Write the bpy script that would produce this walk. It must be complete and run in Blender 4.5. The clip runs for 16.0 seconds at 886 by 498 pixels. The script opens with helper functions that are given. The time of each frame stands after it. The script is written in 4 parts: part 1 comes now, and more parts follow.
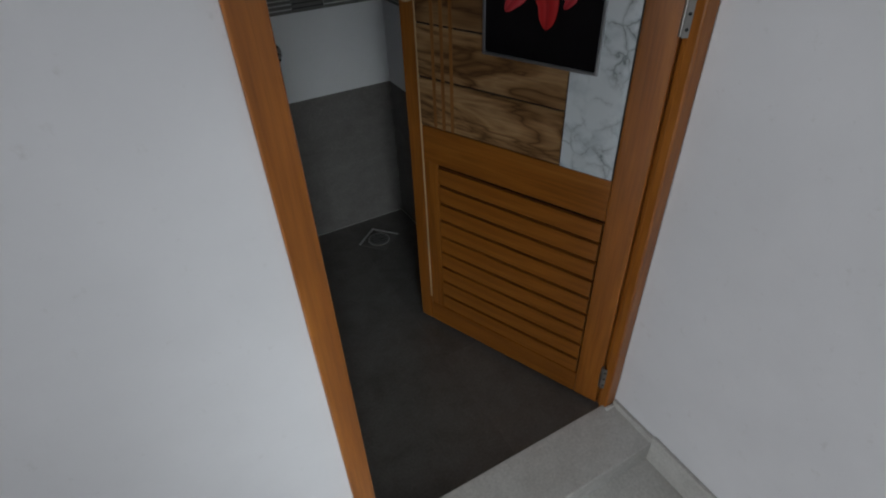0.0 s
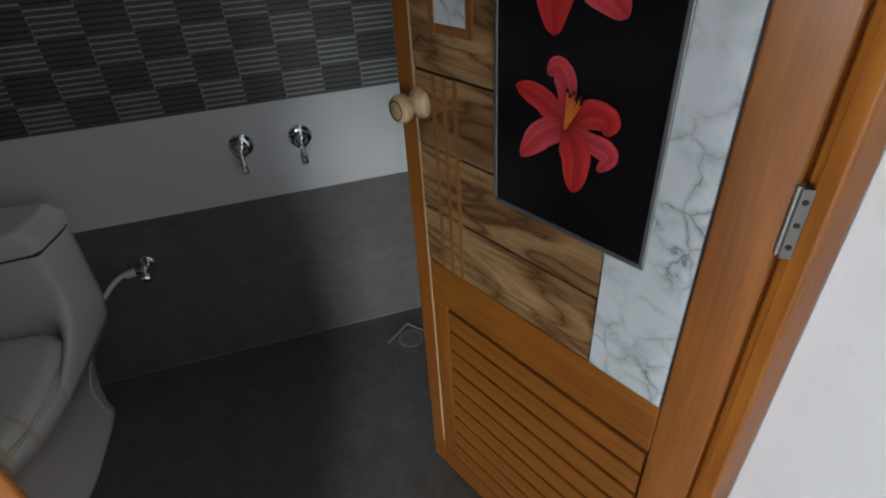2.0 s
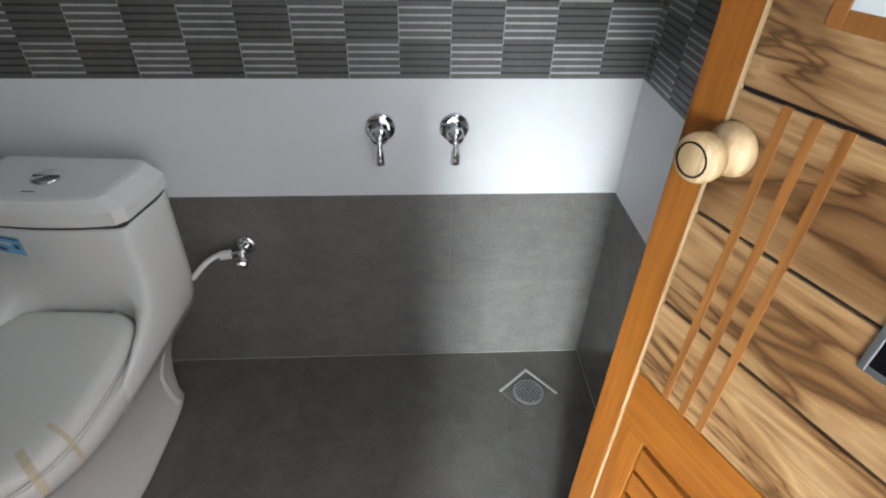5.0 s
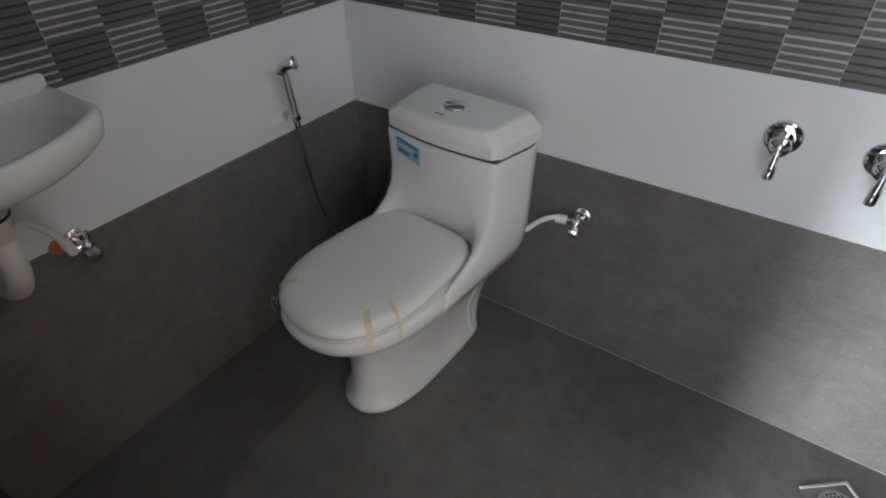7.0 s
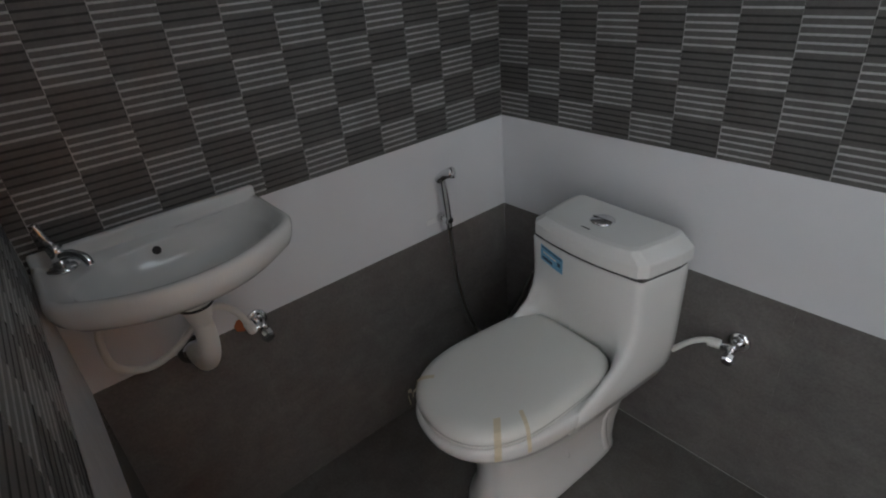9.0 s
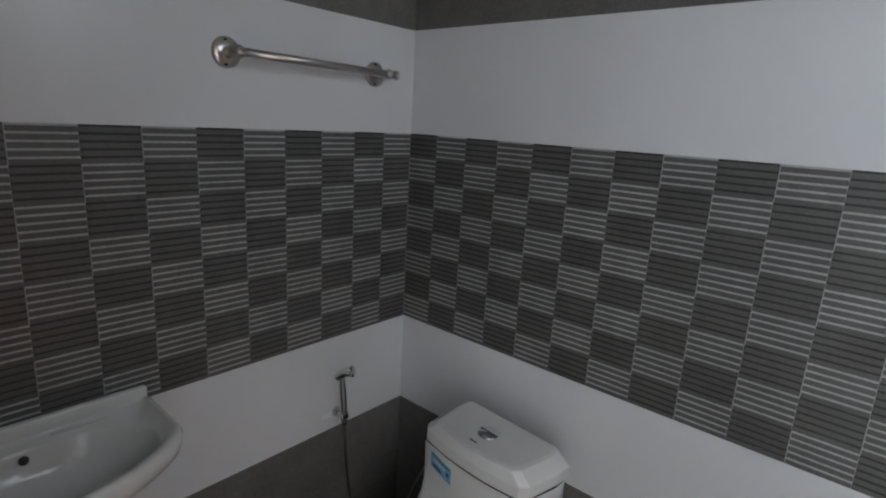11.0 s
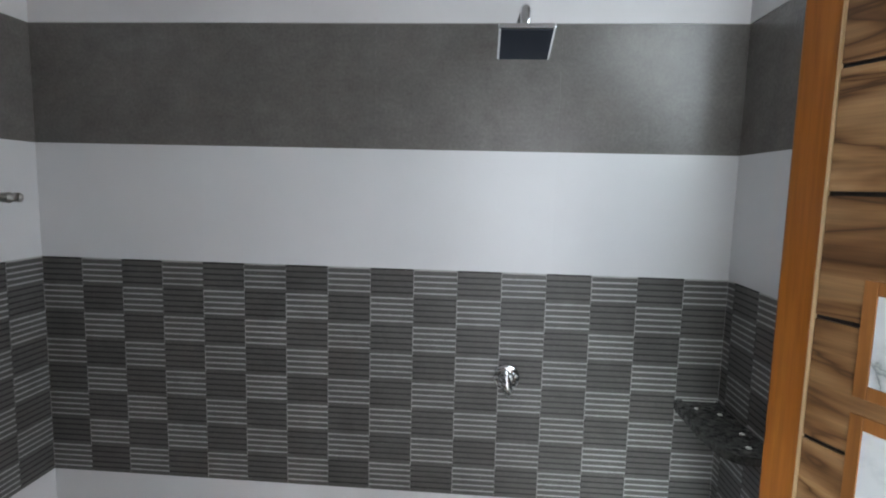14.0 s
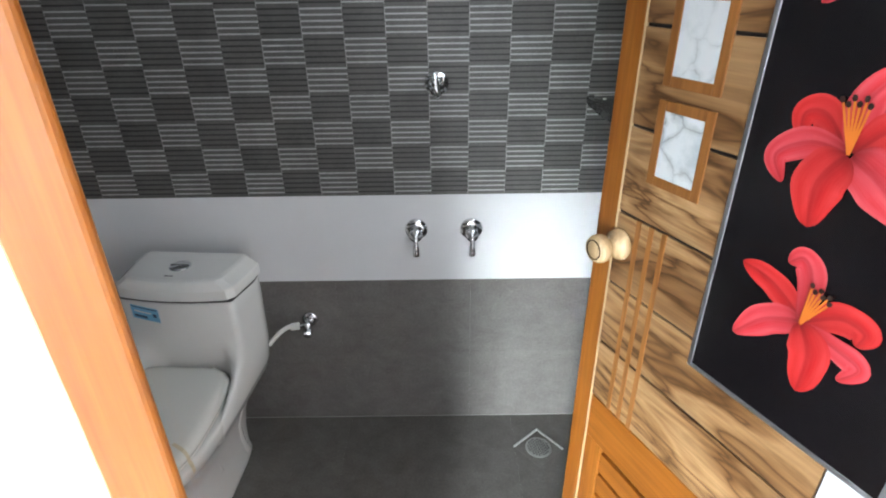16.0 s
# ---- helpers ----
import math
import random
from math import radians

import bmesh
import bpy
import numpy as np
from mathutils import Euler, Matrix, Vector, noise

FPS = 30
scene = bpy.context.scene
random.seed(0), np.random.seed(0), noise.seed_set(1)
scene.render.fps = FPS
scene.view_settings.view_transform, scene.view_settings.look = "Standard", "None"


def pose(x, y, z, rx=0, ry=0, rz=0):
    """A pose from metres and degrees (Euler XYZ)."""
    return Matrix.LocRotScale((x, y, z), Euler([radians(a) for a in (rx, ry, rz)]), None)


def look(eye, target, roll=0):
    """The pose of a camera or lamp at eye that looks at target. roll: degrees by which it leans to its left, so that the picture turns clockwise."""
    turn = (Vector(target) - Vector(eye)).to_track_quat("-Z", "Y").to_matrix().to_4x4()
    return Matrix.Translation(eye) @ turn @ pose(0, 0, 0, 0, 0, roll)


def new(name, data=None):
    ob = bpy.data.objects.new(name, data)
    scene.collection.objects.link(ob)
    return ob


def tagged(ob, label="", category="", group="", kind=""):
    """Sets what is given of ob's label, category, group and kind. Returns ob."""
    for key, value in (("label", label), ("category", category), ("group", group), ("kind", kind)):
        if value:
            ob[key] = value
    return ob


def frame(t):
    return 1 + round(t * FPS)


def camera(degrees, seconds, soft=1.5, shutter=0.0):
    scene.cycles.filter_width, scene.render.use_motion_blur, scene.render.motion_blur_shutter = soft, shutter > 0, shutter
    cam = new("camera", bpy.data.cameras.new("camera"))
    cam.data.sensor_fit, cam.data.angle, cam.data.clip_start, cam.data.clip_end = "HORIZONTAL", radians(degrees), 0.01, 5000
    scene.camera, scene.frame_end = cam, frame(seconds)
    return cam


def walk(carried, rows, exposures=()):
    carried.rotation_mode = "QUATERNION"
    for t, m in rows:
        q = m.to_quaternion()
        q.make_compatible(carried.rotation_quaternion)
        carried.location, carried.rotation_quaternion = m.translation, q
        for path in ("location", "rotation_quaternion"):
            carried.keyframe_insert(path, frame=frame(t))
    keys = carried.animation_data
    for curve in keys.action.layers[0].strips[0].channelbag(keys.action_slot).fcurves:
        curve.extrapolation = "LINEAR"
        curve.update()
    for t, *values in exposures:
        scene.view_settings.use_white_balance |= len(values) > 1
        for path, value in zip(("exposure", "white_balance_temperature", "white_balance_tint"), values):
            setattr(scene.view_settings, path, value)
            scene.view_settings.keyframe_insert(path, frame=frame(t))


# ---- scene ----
cam = camera(79.3, 16.0, 2.0)
PATH = [
    (0, (0.966, -1.908, 1.361), (1.708, -0.515, 0.132), -2.4),
    (0.5, (0.986, -1.894, 1.388), (1.719, -0.56, 0.091), -2.4),
    (1, (1.062, -1.788, 1.37), (1.842, -0.439, 0.117), -2.1),
    (1.5, (1.212, -1.707, 1.401), (1.803, -0.228, 0.191), -0.8),
    (2, (1.345, -1.604, 1.405), (1.773, -0.017, 0.266), -3.7),
    (2.5, (1.388, -1.445, 1.384), (1.943, 0.109, 0.255), -2.1),
    (3, (1.405, -1.354, 1.399), (1.968, 0.226, 0.309), -2.3),
    (5.5, (1.238, -1.165, 1.305), (1.086, 0.401, 0.07), 0.3),
    (6, (1.255, -1.167, 1.304), (0.829, 0.349, 0.072), -1.0),
    (6.5, (1.192, -1.175, 1.287), (0.556, 0.262, 0.05), 1.1),
    (7, (1.175, -1.195, 1.279), (0.271, 0.094, 0.045), -0.9),
    (7.5, (1.164, -1.178, 1.259), (-0.025, 0.001, 0.166), -5.3),
    (8, (1.17, -1.158, 1.29), (-0.191, -0.101, 0.274), -6.7),
    (10.5, (1.174, -1.237, 1.481), (-0.202, 0.033, 0.779), 1.1),
    (11, (1.199, -1.214, 1.545), (-0.066, 0.263, 1.078), 3.3),
    (11.5, (1.232, -1.255, 1.587), (0.148, 0.394, 1.263), 4.0),
    (12, (1.211, -1.3, 1.637), (0.372, 0.502, 1.416), 2.1),
    (12.5, (1.182, -1.329, 1.685), (0.627, 0.579, 1.465), 1.2),
    (13, (1.162, -1.34, 1.724), (0.871, 0.627, 1.507), 2.1),
    (13.5, (1.172, -1.34, 1.745), (0.964, 0.639, 1.541), 1.6),
    (14, (1.173, -1.337, 1.708), (1.03, 0.645, 1.48), 1.4),
    (14.5, (1.147, -1.326, 1.6), (1.09, 0.612, 1.116), 0.5),
    (15, (1.177, -1.354, 1.551), (1.121, 0.551, 0.951), -1.8),
    (15.5, (1.216, -1.402, 1.519), (1.214, 0.445, 0.754), -3.4),
    (16, (1.264, -1.529, 1.495), (1.259, 0.252, 0.584), -0.8),
]

EXPOSURE = [(0.0, -2.48), (1.0, -2.15), (1.5, -1.8), (2.0, -1.35), (2.5, -0.9), (3.2, -0.45), (5.3, 0.85), (6.5, 0.78), (8.2, 0.50), (10.3, 0.3), (12.0, 0.72), (13.2, 0.92), (14.0, 0.90), (15.0, 0.75), (16.0, 0.95)]
walk(cam, [(t, look(eye, target, roll)) for t, eye, target, roll in PATH], EXPOSURE)

# ---------------------------------------------------------------- plan, in metres
W = 1.777            # inner width of the bathroom
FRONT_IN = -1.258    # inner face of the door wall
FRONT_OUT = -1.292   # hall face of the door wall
CEIL = 2.62
HALL_R = 1.836        # hall's right wall
HALL_L = -3.2
HALL_B = -3.3
HALL_Z = -0.04       # hall floor
BANDS = (0.0, 0.3, 0.6, 0.9, 1.5, 1.8, 2.1)
WIN = (-0.95, -0.238, 1.647, 2.40)   # window in the right wall: y0, y1, z0, z1

# ---------------------------------------------------------------- world and light
world = bpy.data.worlds.new("sky")
scene.world = world
world.use_nodes = True
wn = world.node_tree
sky = wn.nodes.new("ShaderNodeTexSky")
sky.sky_type = "NISHITA"
sky.sun_disc = False
sky.sun_elevation = radians(52)
sky.sun_rotation = radians(-24)
wn.links.new(sky.outputs["Color"], wn.nodes["Background"].inputs["Color"])
wn.nodes["Background"].inputs["Strength"].default_value = 0.12

sun = new("sun", bpy.data.lights.new("sun", "SUN"))
sun.data.energy, sun.data.angle, sun.data.color = 1.2, radians(12), (1.0, 0.96, 0.9)
sun.matrix_world = look((0, 0, 0), (0.25, -0.55, -0.8))


def area_lamp(name, eye, target, width, height, watts, color):
    lamp = new(name, bpy.data.lights.new(name, "AREA"))
    lamp.data.shape, lamp.data.size, lamp.data.size_y = "RECTANGLE", width, height
    lamp.data.energy, lamp.data.color = watts, color
    lamp.matrix_world = look(eye, target)
    return lamp


area_lamp("window_daylight", (1.945, (WIN[0] + WIN[1]) / 2, 2.06), (0.95, -0.30, 0.6), 0.70, 0.74, 4.6, (0.87, 0.96, 1.0))
# Narrow beam added at the hall's unseen end, aimed through the door.
far = area_lamp("hall_beam", (0.645, HALL_B - 0.06, 0.85), (1.52, -0.05, 0.10), 0.38, 1.3, 7.0, (0.88, 0.96, 1.0))
far.data.spread = radians(34)
# Unseen fill lamp added to brighten the hall wall beside the door.
area_lamp("hall_side_fill", (HALL_L - 0.06, -1.82, 1.5), (HALL_R, -1.70, 0.8), 0.7, 1.1, 255, (0.92, 0.965, 1.0))

# ---------------------------------------------------------------- materials


def material(name, color, rough=0.5, metal=0.0, spec=0.5):
    m = bpy.data.materials.new(name)
    m.use_nodes = True
    b = m.node_tree.nodes["Principled BSDF"]
    b.inputs["Base Color"].default_value = (*color, 1)
    b.inputs["Roughness"].default_value = rough
    b.inputs["Metallic"].default_value = metal
    b.inputs["Specular IOR Level"].default_value = spec
    return m


def coords(m, scale=(1, 1, 1), turn=(0, 0, 0)):
    nt = m.node_tree
    tc = nt.nodes.new("ShaderNodeTexCoord")
    mp = nt.nodes.new("ShaderNodeMapping")
    mp.inputs["Scale"].default_value = scale
    mp.inputs["Rotation"].default_value = turn
    nt.links.new(tc.outputs["Object"], mp.inputs["Vector"])
    return mp.outputs["Vector"]


def world_coords(m, scale=(1, 1, 1)):
    nt = m.node_tree
    geo = nt.nodes.new("ShaderNodeNewGeometry")
    mp = nt.nodes.new("ShaderNodeMapping")
    mp.inputs["Scale"].default_value = scale
    nt.links.new(geo.outputs["Position"], mp.inputs["Vector"])
    return mp.outputs["Vector"]


def noise_tex(m, vec, scale, detail=5, rough=0.55, distort=0.0):
    n = m.node_tree.nodes.new("ShaderNodeTexNoise")
    n.inputs["Scale"].default_value = scale
    n.inputs["Detail"].default_value = detail
    n.inputs["Roughness"].default_value = rough
    n.inputs["Distortion"].default_value = distort
    m.node_tree.links.new(vec, n.inputs["Vector"])
    return n.outputs["Fac"]


def ramp(m, fac, stops):
    r = m.node_tree.nodes.new("ShaderNodeValToRGB")
    els = r.color_ramp.elements
    while len(els) < len(stops):
        els.new(0.5)
    for e, (p, c) in zip(els, stops):
        e.position, e.color = p, (*c, 1)
    m.node_tree.links.new(fac, r.inputs["Fac"])
    return r.outputs["Color"]


def mix(m, fac, a, b, mode="MIX"):
    n = m.node_tree.nodes.new("ShaderNodeMix")
    n.data_type, n.blend_type = "RGBA", mode
    for sock, v in ((n.inputs[0], fac), (n.inputs[6], a), (n.inputs[7], b)):
        if isinstance(v, (int, float)):
            sock.default_value = v
        elif isinstance(v, tuple):
            sock.default_value = (*v, 1)
        else:
            m.node_tree.links.new(v, sock)
    return n.outputs[2]


def base(m, out):
    m.node_tree.links.new(out, m.node_tree.nodes["Principled BSDF"].inputs["Base Color"])


def roughness(m, fac, low, high):
    r = m.node_tree.nodes.new("ShaderNodeMapRange")
    r.inputs["To Min"].default_value, r.inputs["To Max"].default_value = low, high
    m.node_tree.links.new(fac, r.inputs["Value"])
    m.node_tree.links.new(r.outputs[0], m.node_tree.nodes["Principled BSDF"].inputs["Roughness"])


def bump(m, fac, strength, distance=0.001):
    b = m.node_tree.nodes.new("ShaderNodeBump")
    b.inputs["Strength"].default_value, b.inputs["Distance"].default_value = strength, distance
    m.node_tree.links.new(fac, b.inputs["Height"])
    m.node_tree.links.new(b.outputs["Normal"], m.node_tree.nodes["Principled BSDF"].inputs["Normal"])


def tone(m, low, high):
    """A brightness of its own for each object."""
    oi = m.node_tree.nodes.new("ShaderNodeObjectInfo")
    return ramp(m, oi.outputs["Random"], [(0, (low,) * 3), (1, (high,) * 3)])


def stone_tile(name, dark, light, rough):
    m = material(name, dark, rough)
    v = world_coords(m)
    cloud = ramp(m, noise_tex(m, v, 11, 7, 0.7, 0.5), [(0.28, dark), (0.72, light)])
    brushed = ramp(m, noise_tex(m, world_coords(m, (16, 16, 34)), 1.0, 5, 0.7), [(0.3, (0.92,) * 3), (0.7, (1.06,) * 3)])
    grain = mix(m, 1.0, brushed, ramp(m, noise_tex(m, v, 130, 4, 0.7), [(0.3, (0.84,) * 3), (0.7, (1.12,) * 3)]), "MULTIPLY")
    base(m, mix(m, 1.0, mix(m, 1.0, cloud, grain, "MULTIPLY"), tone(m, 0.94, 1.05), "MULTIPLY"))
    fine = noise_tex(m, v, 60, 5, 0.65)
    roughness(m, noise_tex(m, v, 30, 3, 0.5), rough, rough + 0.03)
    bump(m, fine, 0.05, 0.0004)
    return m


M_DARK = stone_tile("dark_stone_tile", (0.136, 0.127, 0.120), (0.184, 0.174, 0.166), 0.25)
M_FLOOR = stone_tile("floor_stone_tile", (0.110, 0.103, 0.095), (0.154, 0.145, 0.135), 0.23)
M_DECO = stone_tile("relief_tile_grey", (0.086, 0.083, 0.079), (0.122, 0.118, 0.113), 0.38)
M_STRIPE = stone_tile("relief_tile_pale_stripe", (0.32, 0.32, 0.315), (0.46, 0.46, 0.455), 0.36)
M_GROOVE = stone_tile("relief_tile_dark_groove", (0.022, 0.021, 0.020), (0.035, 0.033, 0.031), 0.5)


def glazed(name, color, rough, var=0.03):
    m = material(name, color, rough)
    v = world_coords(m)
    lo = tuple(c * (1 - var) for c in color)
    hi = tuple(min(1, c * (1 + var)) for c in color)
    base(m, mix(m, 1.0, ramp(m, noise_tex(m, v, 3, 6), [(0.3, lo), (0.7, hi)]), tone(m, 0.98, 1.0), "MULTIPLY"))
    roughness(m, noise_tex(m, v, 20, 4), rough - 0.04, rough + 0.06)
    return m


M_WHITE = glazed("white_glazed_tile", (0.70, 0.705, 0.72), 0.24)
M_GROUT = glazed("grout", (0.36, 0.355, 0.345), 0.8)


def plaster(name, color):
    m = material(name, color, 0.7)
    v = world_coords(m)
    lo, hi = tuple(c * 0.93 for c in color), tuple(min(0.9, c * 1.04) for c in color)
    soft = ramp(m, noise_tex(m, v, 2.2, 6, 0.6), [(0.3, lo), (0.7, hi)])
    spots = ramp(m, noise_tex(m, v, 34, 5, 0.7), [(0.62, (1, 1, 1)), (0.78, (0.88, 0.87, 0.85))])
    base(m, mix(m, 1.0, soft, spots, "MULTIPLY"))
    bump(m, noise_tex(m, v, 45, 6, 0.6), 0.25, 0.0015)
    return m


M_PAINT = plaster("white_wall_paint", (0.76, 0.755, 0.77))
M_CEIL = plaster("ceiling_paint", (0.78, 0.78, 0.78))
M_HALLTILE = stone_tile("pale_hall_tile", (0.46, 0.45, 0.42), (0.58, 0.57, 0.54), 0.3)


def timber(name, dark, mid, light, along, rough, rings=9.0):
    """Wood with its grain along one axis of the thing."""
    m = material(name, mid, rough)
    s = [rings * 3] * 3
    s["xyz".index(along)] = 1.3
    v = coords(m, tuple(s))
    g1 = noise_tex(m, v, 1.0, 6, 0.6, 1.6)
    s2 = [150] * 3
    s2["xyz".index(along)] = 6
    g2 = noise_tex(m, coords(m, tuple(s2)), 1.0, 3, 0.6)
    col = ramp(m, g1, [(0.28, dark), (0.5, mid), (0.74, light)])
    fine = ramp(m, g2, [(0.35, (0.82,) * 3), (0.65, (1.08,) * 3)])
    base(m, mix(m, 1.0, col, fine, "MULTIPLY"))
    roughness(m, g1, rough - 0.05, rough + 0.08)
    bump(m, g2, 0.12, 0.0005)
    return m


TEAK = ((0.23, 0.072, 0.010), (0.325, 0.107, 0.015), (0.40, 0.147, 0.025))
M_TEAK = timber("varnished_teak_upright", *TEAK, "z", 0.3, 5)
M_TEAK_X = timber("varnished_teak_across", *TEAK, "x", 0.3, 5)
# Near-black for the shade painted between the slats, and for the knob's ring.
M_NEAR_BLACK = material("groove_shade_and_ring", (0.014, 0.005, 0.002), 0.8, 0.0, 0.2)


def figured(name):
    """Laminate with bold, wavy brown figure along x."""
    m = material(name, (0.34, 0.18, 0.08), 0.32)
    oi = m.node_tree.nodes.new("ShaderNodeObjectInfo")
    v = coords(m, (1.05, 1, 5.6))
    shift = m.node_tree.nodes.new("ShaderNodeVectorMath")
    shift.operation = "MULTIPLY_ADD"
    m.node_tree.links.new(oi.outputs["Random"], shift.inputs[0])
    shift.inputs[1].default_value = (17.0, 5.0, 11.0)
    m.node_tree.links.new(v, shift.inputs[2])
    flow = noise_tex(m, shift.outputs[0], 2.1, 3, 0.5, 1.5)
    w = m.node_tree.nodes.new("ShaderNodeMath")
    w.operation = "PINGPONG"
    s = m.node_tree.nodes.new("ShaderNodeMath")
    s.operation = "MULTIPLY"
    s.inputs[1].default_value = 7.5
    m.node_tree.links.new(flow, s.inputs[0])
    m.node_tree.links.new(s.outputs[0], w.inputs[0])
    w.inputs[1].default_value = 1.0
    bands = ramp(m, w.outputs[0], [(0.0, (0.115, 0.052, 0.019)), (0.16, (0.24, 0.122, 0.048)), (0.55, (0.38, 0.215, 0.095)), (1.0, (0.48, 0.298, 0.145))])
    patch = ramp(m, noise_tex(m, shift.outputs[0], 1.3, 3), [(0.35, (0.62, 0.57, 0.53)), (0.62, (1.0, 1.0, 1.0))])
    fine = ramp(m, noise_tex(m, coords(m, (6, 1, 190)), 1.0, 3, 0.6), [(0.35, (0.80,) * 3), (0.65, (1.08,) * 3)])
    base(m, mix(m, 1.0, mix(m, 1.0, bands, patch, "MULTIPLY"), fine, "MULTIPLY"))
    return m


M_FIGURED = figured("figured_brown_laminate")

M_LINE = material("black_laminate_line", (0.012, 0.010, 0.010), 0.45)
M_TRIM = timber("brown_square_trim", (0.26, 0.10, 0.024), (0.31, 0.125, 0.032), (0.36, 0.15, 0.04), "z", 0.35)


def marble(name):
    """White laminate with a crackle of thin grey veins and soft clouds."""
    m = material(name, (0.68, 0.73, 0.75), 0.22)
    nt = m.node_tree
    v = coords(m)
    wob = nt.nodes.new("ShaderNodeTexNoise")
    wob.inputs["Scale"].default_value, wob.inputs["Detail"].default_value = 16, 5
    nt.links.new(v, wob.inputs["Vector"])
    add = nt.nodes.new("ShaderNodeVectorMath")
    add.operation = "MULTIPLY_ADD"
    nt.links.new(wob.outputs["Color"], add.inputs[0])
    add.inputs[1].default_value = (0.07, 0.07, 0.07)
    nt.links.new(v, add.inputs[2])
    cell = nt.nodes.new("ShaderNodeTexVoronoi")
    cell.feature = "DISTANCE_TO_EDGE"
    cell.inputs["Scale"].default_value = 17
    nt.links.new(add.outputs[0], cell.inputs["Vector"])
    vein = ramp(m, cell.outputs["Distance"], [(0.0, (0.20, 0.23, 0.24)), (0.025, (0.50, 0.55, 0.57)), (0.13, (0.72, 0.765, 0.785))])
    cloud = ramp(m, noise_tex(m, v, 13, 5, 0.6), [(0.34, (0.74, 0.77, 0.78)), (0.52, (1.0,) * 3)])
    gate = ramp(m, noise_tex(m, v, 8, 3), [(0.42, (0, 0, 0)), (0.60, (1, 1, 1))])
    base(m, mix(m, 1.0, mix(m, gate, (0.71, 0.755, 0.775), vein), cloud, "MULTIPLY"))
    return m


M_MARBLE = marble("white_veined_marble_laminate")
M_BLACK = material("black_print", (0.006, 0.005, 0.006), 0.22)
M_SILVER = material("silver_edging", (0.42, 0.44, 0.46), 0.32, 0.9)


def petal_paint(name, deep, mid, pale):
    """Printed petal: u runs from the heart to the tip, v from edge to edge."""
    m = material(name, mid, 0.35)
    nt = m.node_tree
    tc = nt.nodes.new("ShaderNodeTexCoord")
    sp = nt.nodes.new("ShaderNodeSeparateXYZ")
    nt.links.new(tc.outputs["UV"], sp.inputs[0])
    mp = nt.nodes.new("ShaderNodeMapping")
    mp.inputs["Scale"].default_value = (1.2, 9, 1)
    nt.links.new(tc.outputs["UV"], mp.inputs["Vector"])
    across = ramp(m, sp.outputs["Y"], [(0.0, mid), (0.10, pale), (0.30, mid), (0.47, deep), (0.53, deep), (0.62, pale), (0.82, mid), (0.95, pale)])
    along = ramp(m, sp.outputs["X"], [(0.0, (0.35, 0.22, 0.24)), (0.25, (0.80, 0.68, 0.68)), (0.55, (1.0, 1.0, 1.0)), (0.80, (0.95, 0.75, 0.75)), (1.0, (0.60, 0.38, 0.38))])
    streak = ramp(m, noise_tex(m, mp.outputs["Vector"], 2.2, 4, 0.6, 0.4), [(0.3, mid), (0.72, pale)])
    base(m, mix(m, 1.0, mix(m, 0.5, across, streak), along, "MULTIPLY"))
    return m


M_PETAL = petal_paint("red_petal", (0.26, 0.006, 0.010), (0.50, 0.012, 0.014), (0.62, 0.060, 0.058))
M_PETAL_PINK = petal_paint("pink_petal", (0.30, 0.008, 0.018), (0.55, 0.020, 0.032), (0.66, 0.12, 0.14))
M_STAMEN = material("orange_stamen", (0.62, 0.17, 0.022), 0.4)
M_ANTHER = material("dark_anther", (0.03, 0.009, 0.006), 0.5)

M_CERAMIC = glazed("white_porcelain", (0.735, 0.735, 0.715), 0.1, 0.015)
M_LID = glazed("ivory_plastic_lid", (0.73, 0.73, 0.69), 0.16, 0.015)
M_CHROME = material("chrome", (0.78, 0.79, 0.80), 0.07, 1.0)
M_STEEL = material("brushed_steel", (0.52, 0.49, 0.46), 0.28, 1.0)
M_HINGE = material("dull_hinge_steel", (0.36, 0.35, 0.33), 0.38, 1.0)
M_GRATE = material("grey_grate", (0.32, 0.32, 0.31), 0.4, 0.5)
M_SCREW = material("screw_hole", (0.02, 0.02, 0.02), 0.6)
M_PLASTIC = glazed("white_plastic", (0.68, 0.67, 0.63), 0.35)
M_RUBBER = material("black_rubber", (0.012, 0.012, 0.012), 0.5)
M_NOZZLE = material("dark_nozzle_face", (0.016, 0.022, 0.036), 0.6, 0.0, 0.3)
M_SEAM = material("dark_seam", (0.05, 0.05, 0.05), 0.7)
M_TAPE = glazed("yellowed_tape", (0.60, 0.53, 0.38), 0.45, 0.1)
M_STICKER = material("blue_sticker", (0.17, 0.42, 0.62), 0.4)
M_STICKER_DARK = material("sticker_dark_print", (0.03, 0.07, 0.15), 0.4)
M_KNOB = timber("pale_turned_wood", (0.50, 0.34, 0.17), (0.60, 0.43, 0.24), (0.66, 0.50, 0.30), "z", 0.25, 8)
M_BRICK = glazed("raw_brick", (0.42, 0.15, 0.07), 0.9, 0.2)


def granite():
    m = material("black_granite", (0.02, 0.02, 0.02), 0.16)
    v = world_coords(m)
    base(m, ramp(m, noise_tex(m, v, 70, 6, 0.75), [(0.38, (0.035, 0.035, 0.033)), (0.60, (0.09, 0.09, 0.086)), (0.76, (0.22, 0.215, 0.205))]))
    return m


M_GRANITE = granite()
M_EARTH = plaster("bare_ground", (0.22, 0.19, 0.15))

# ---------------------------------------------------------------- mesh helpers


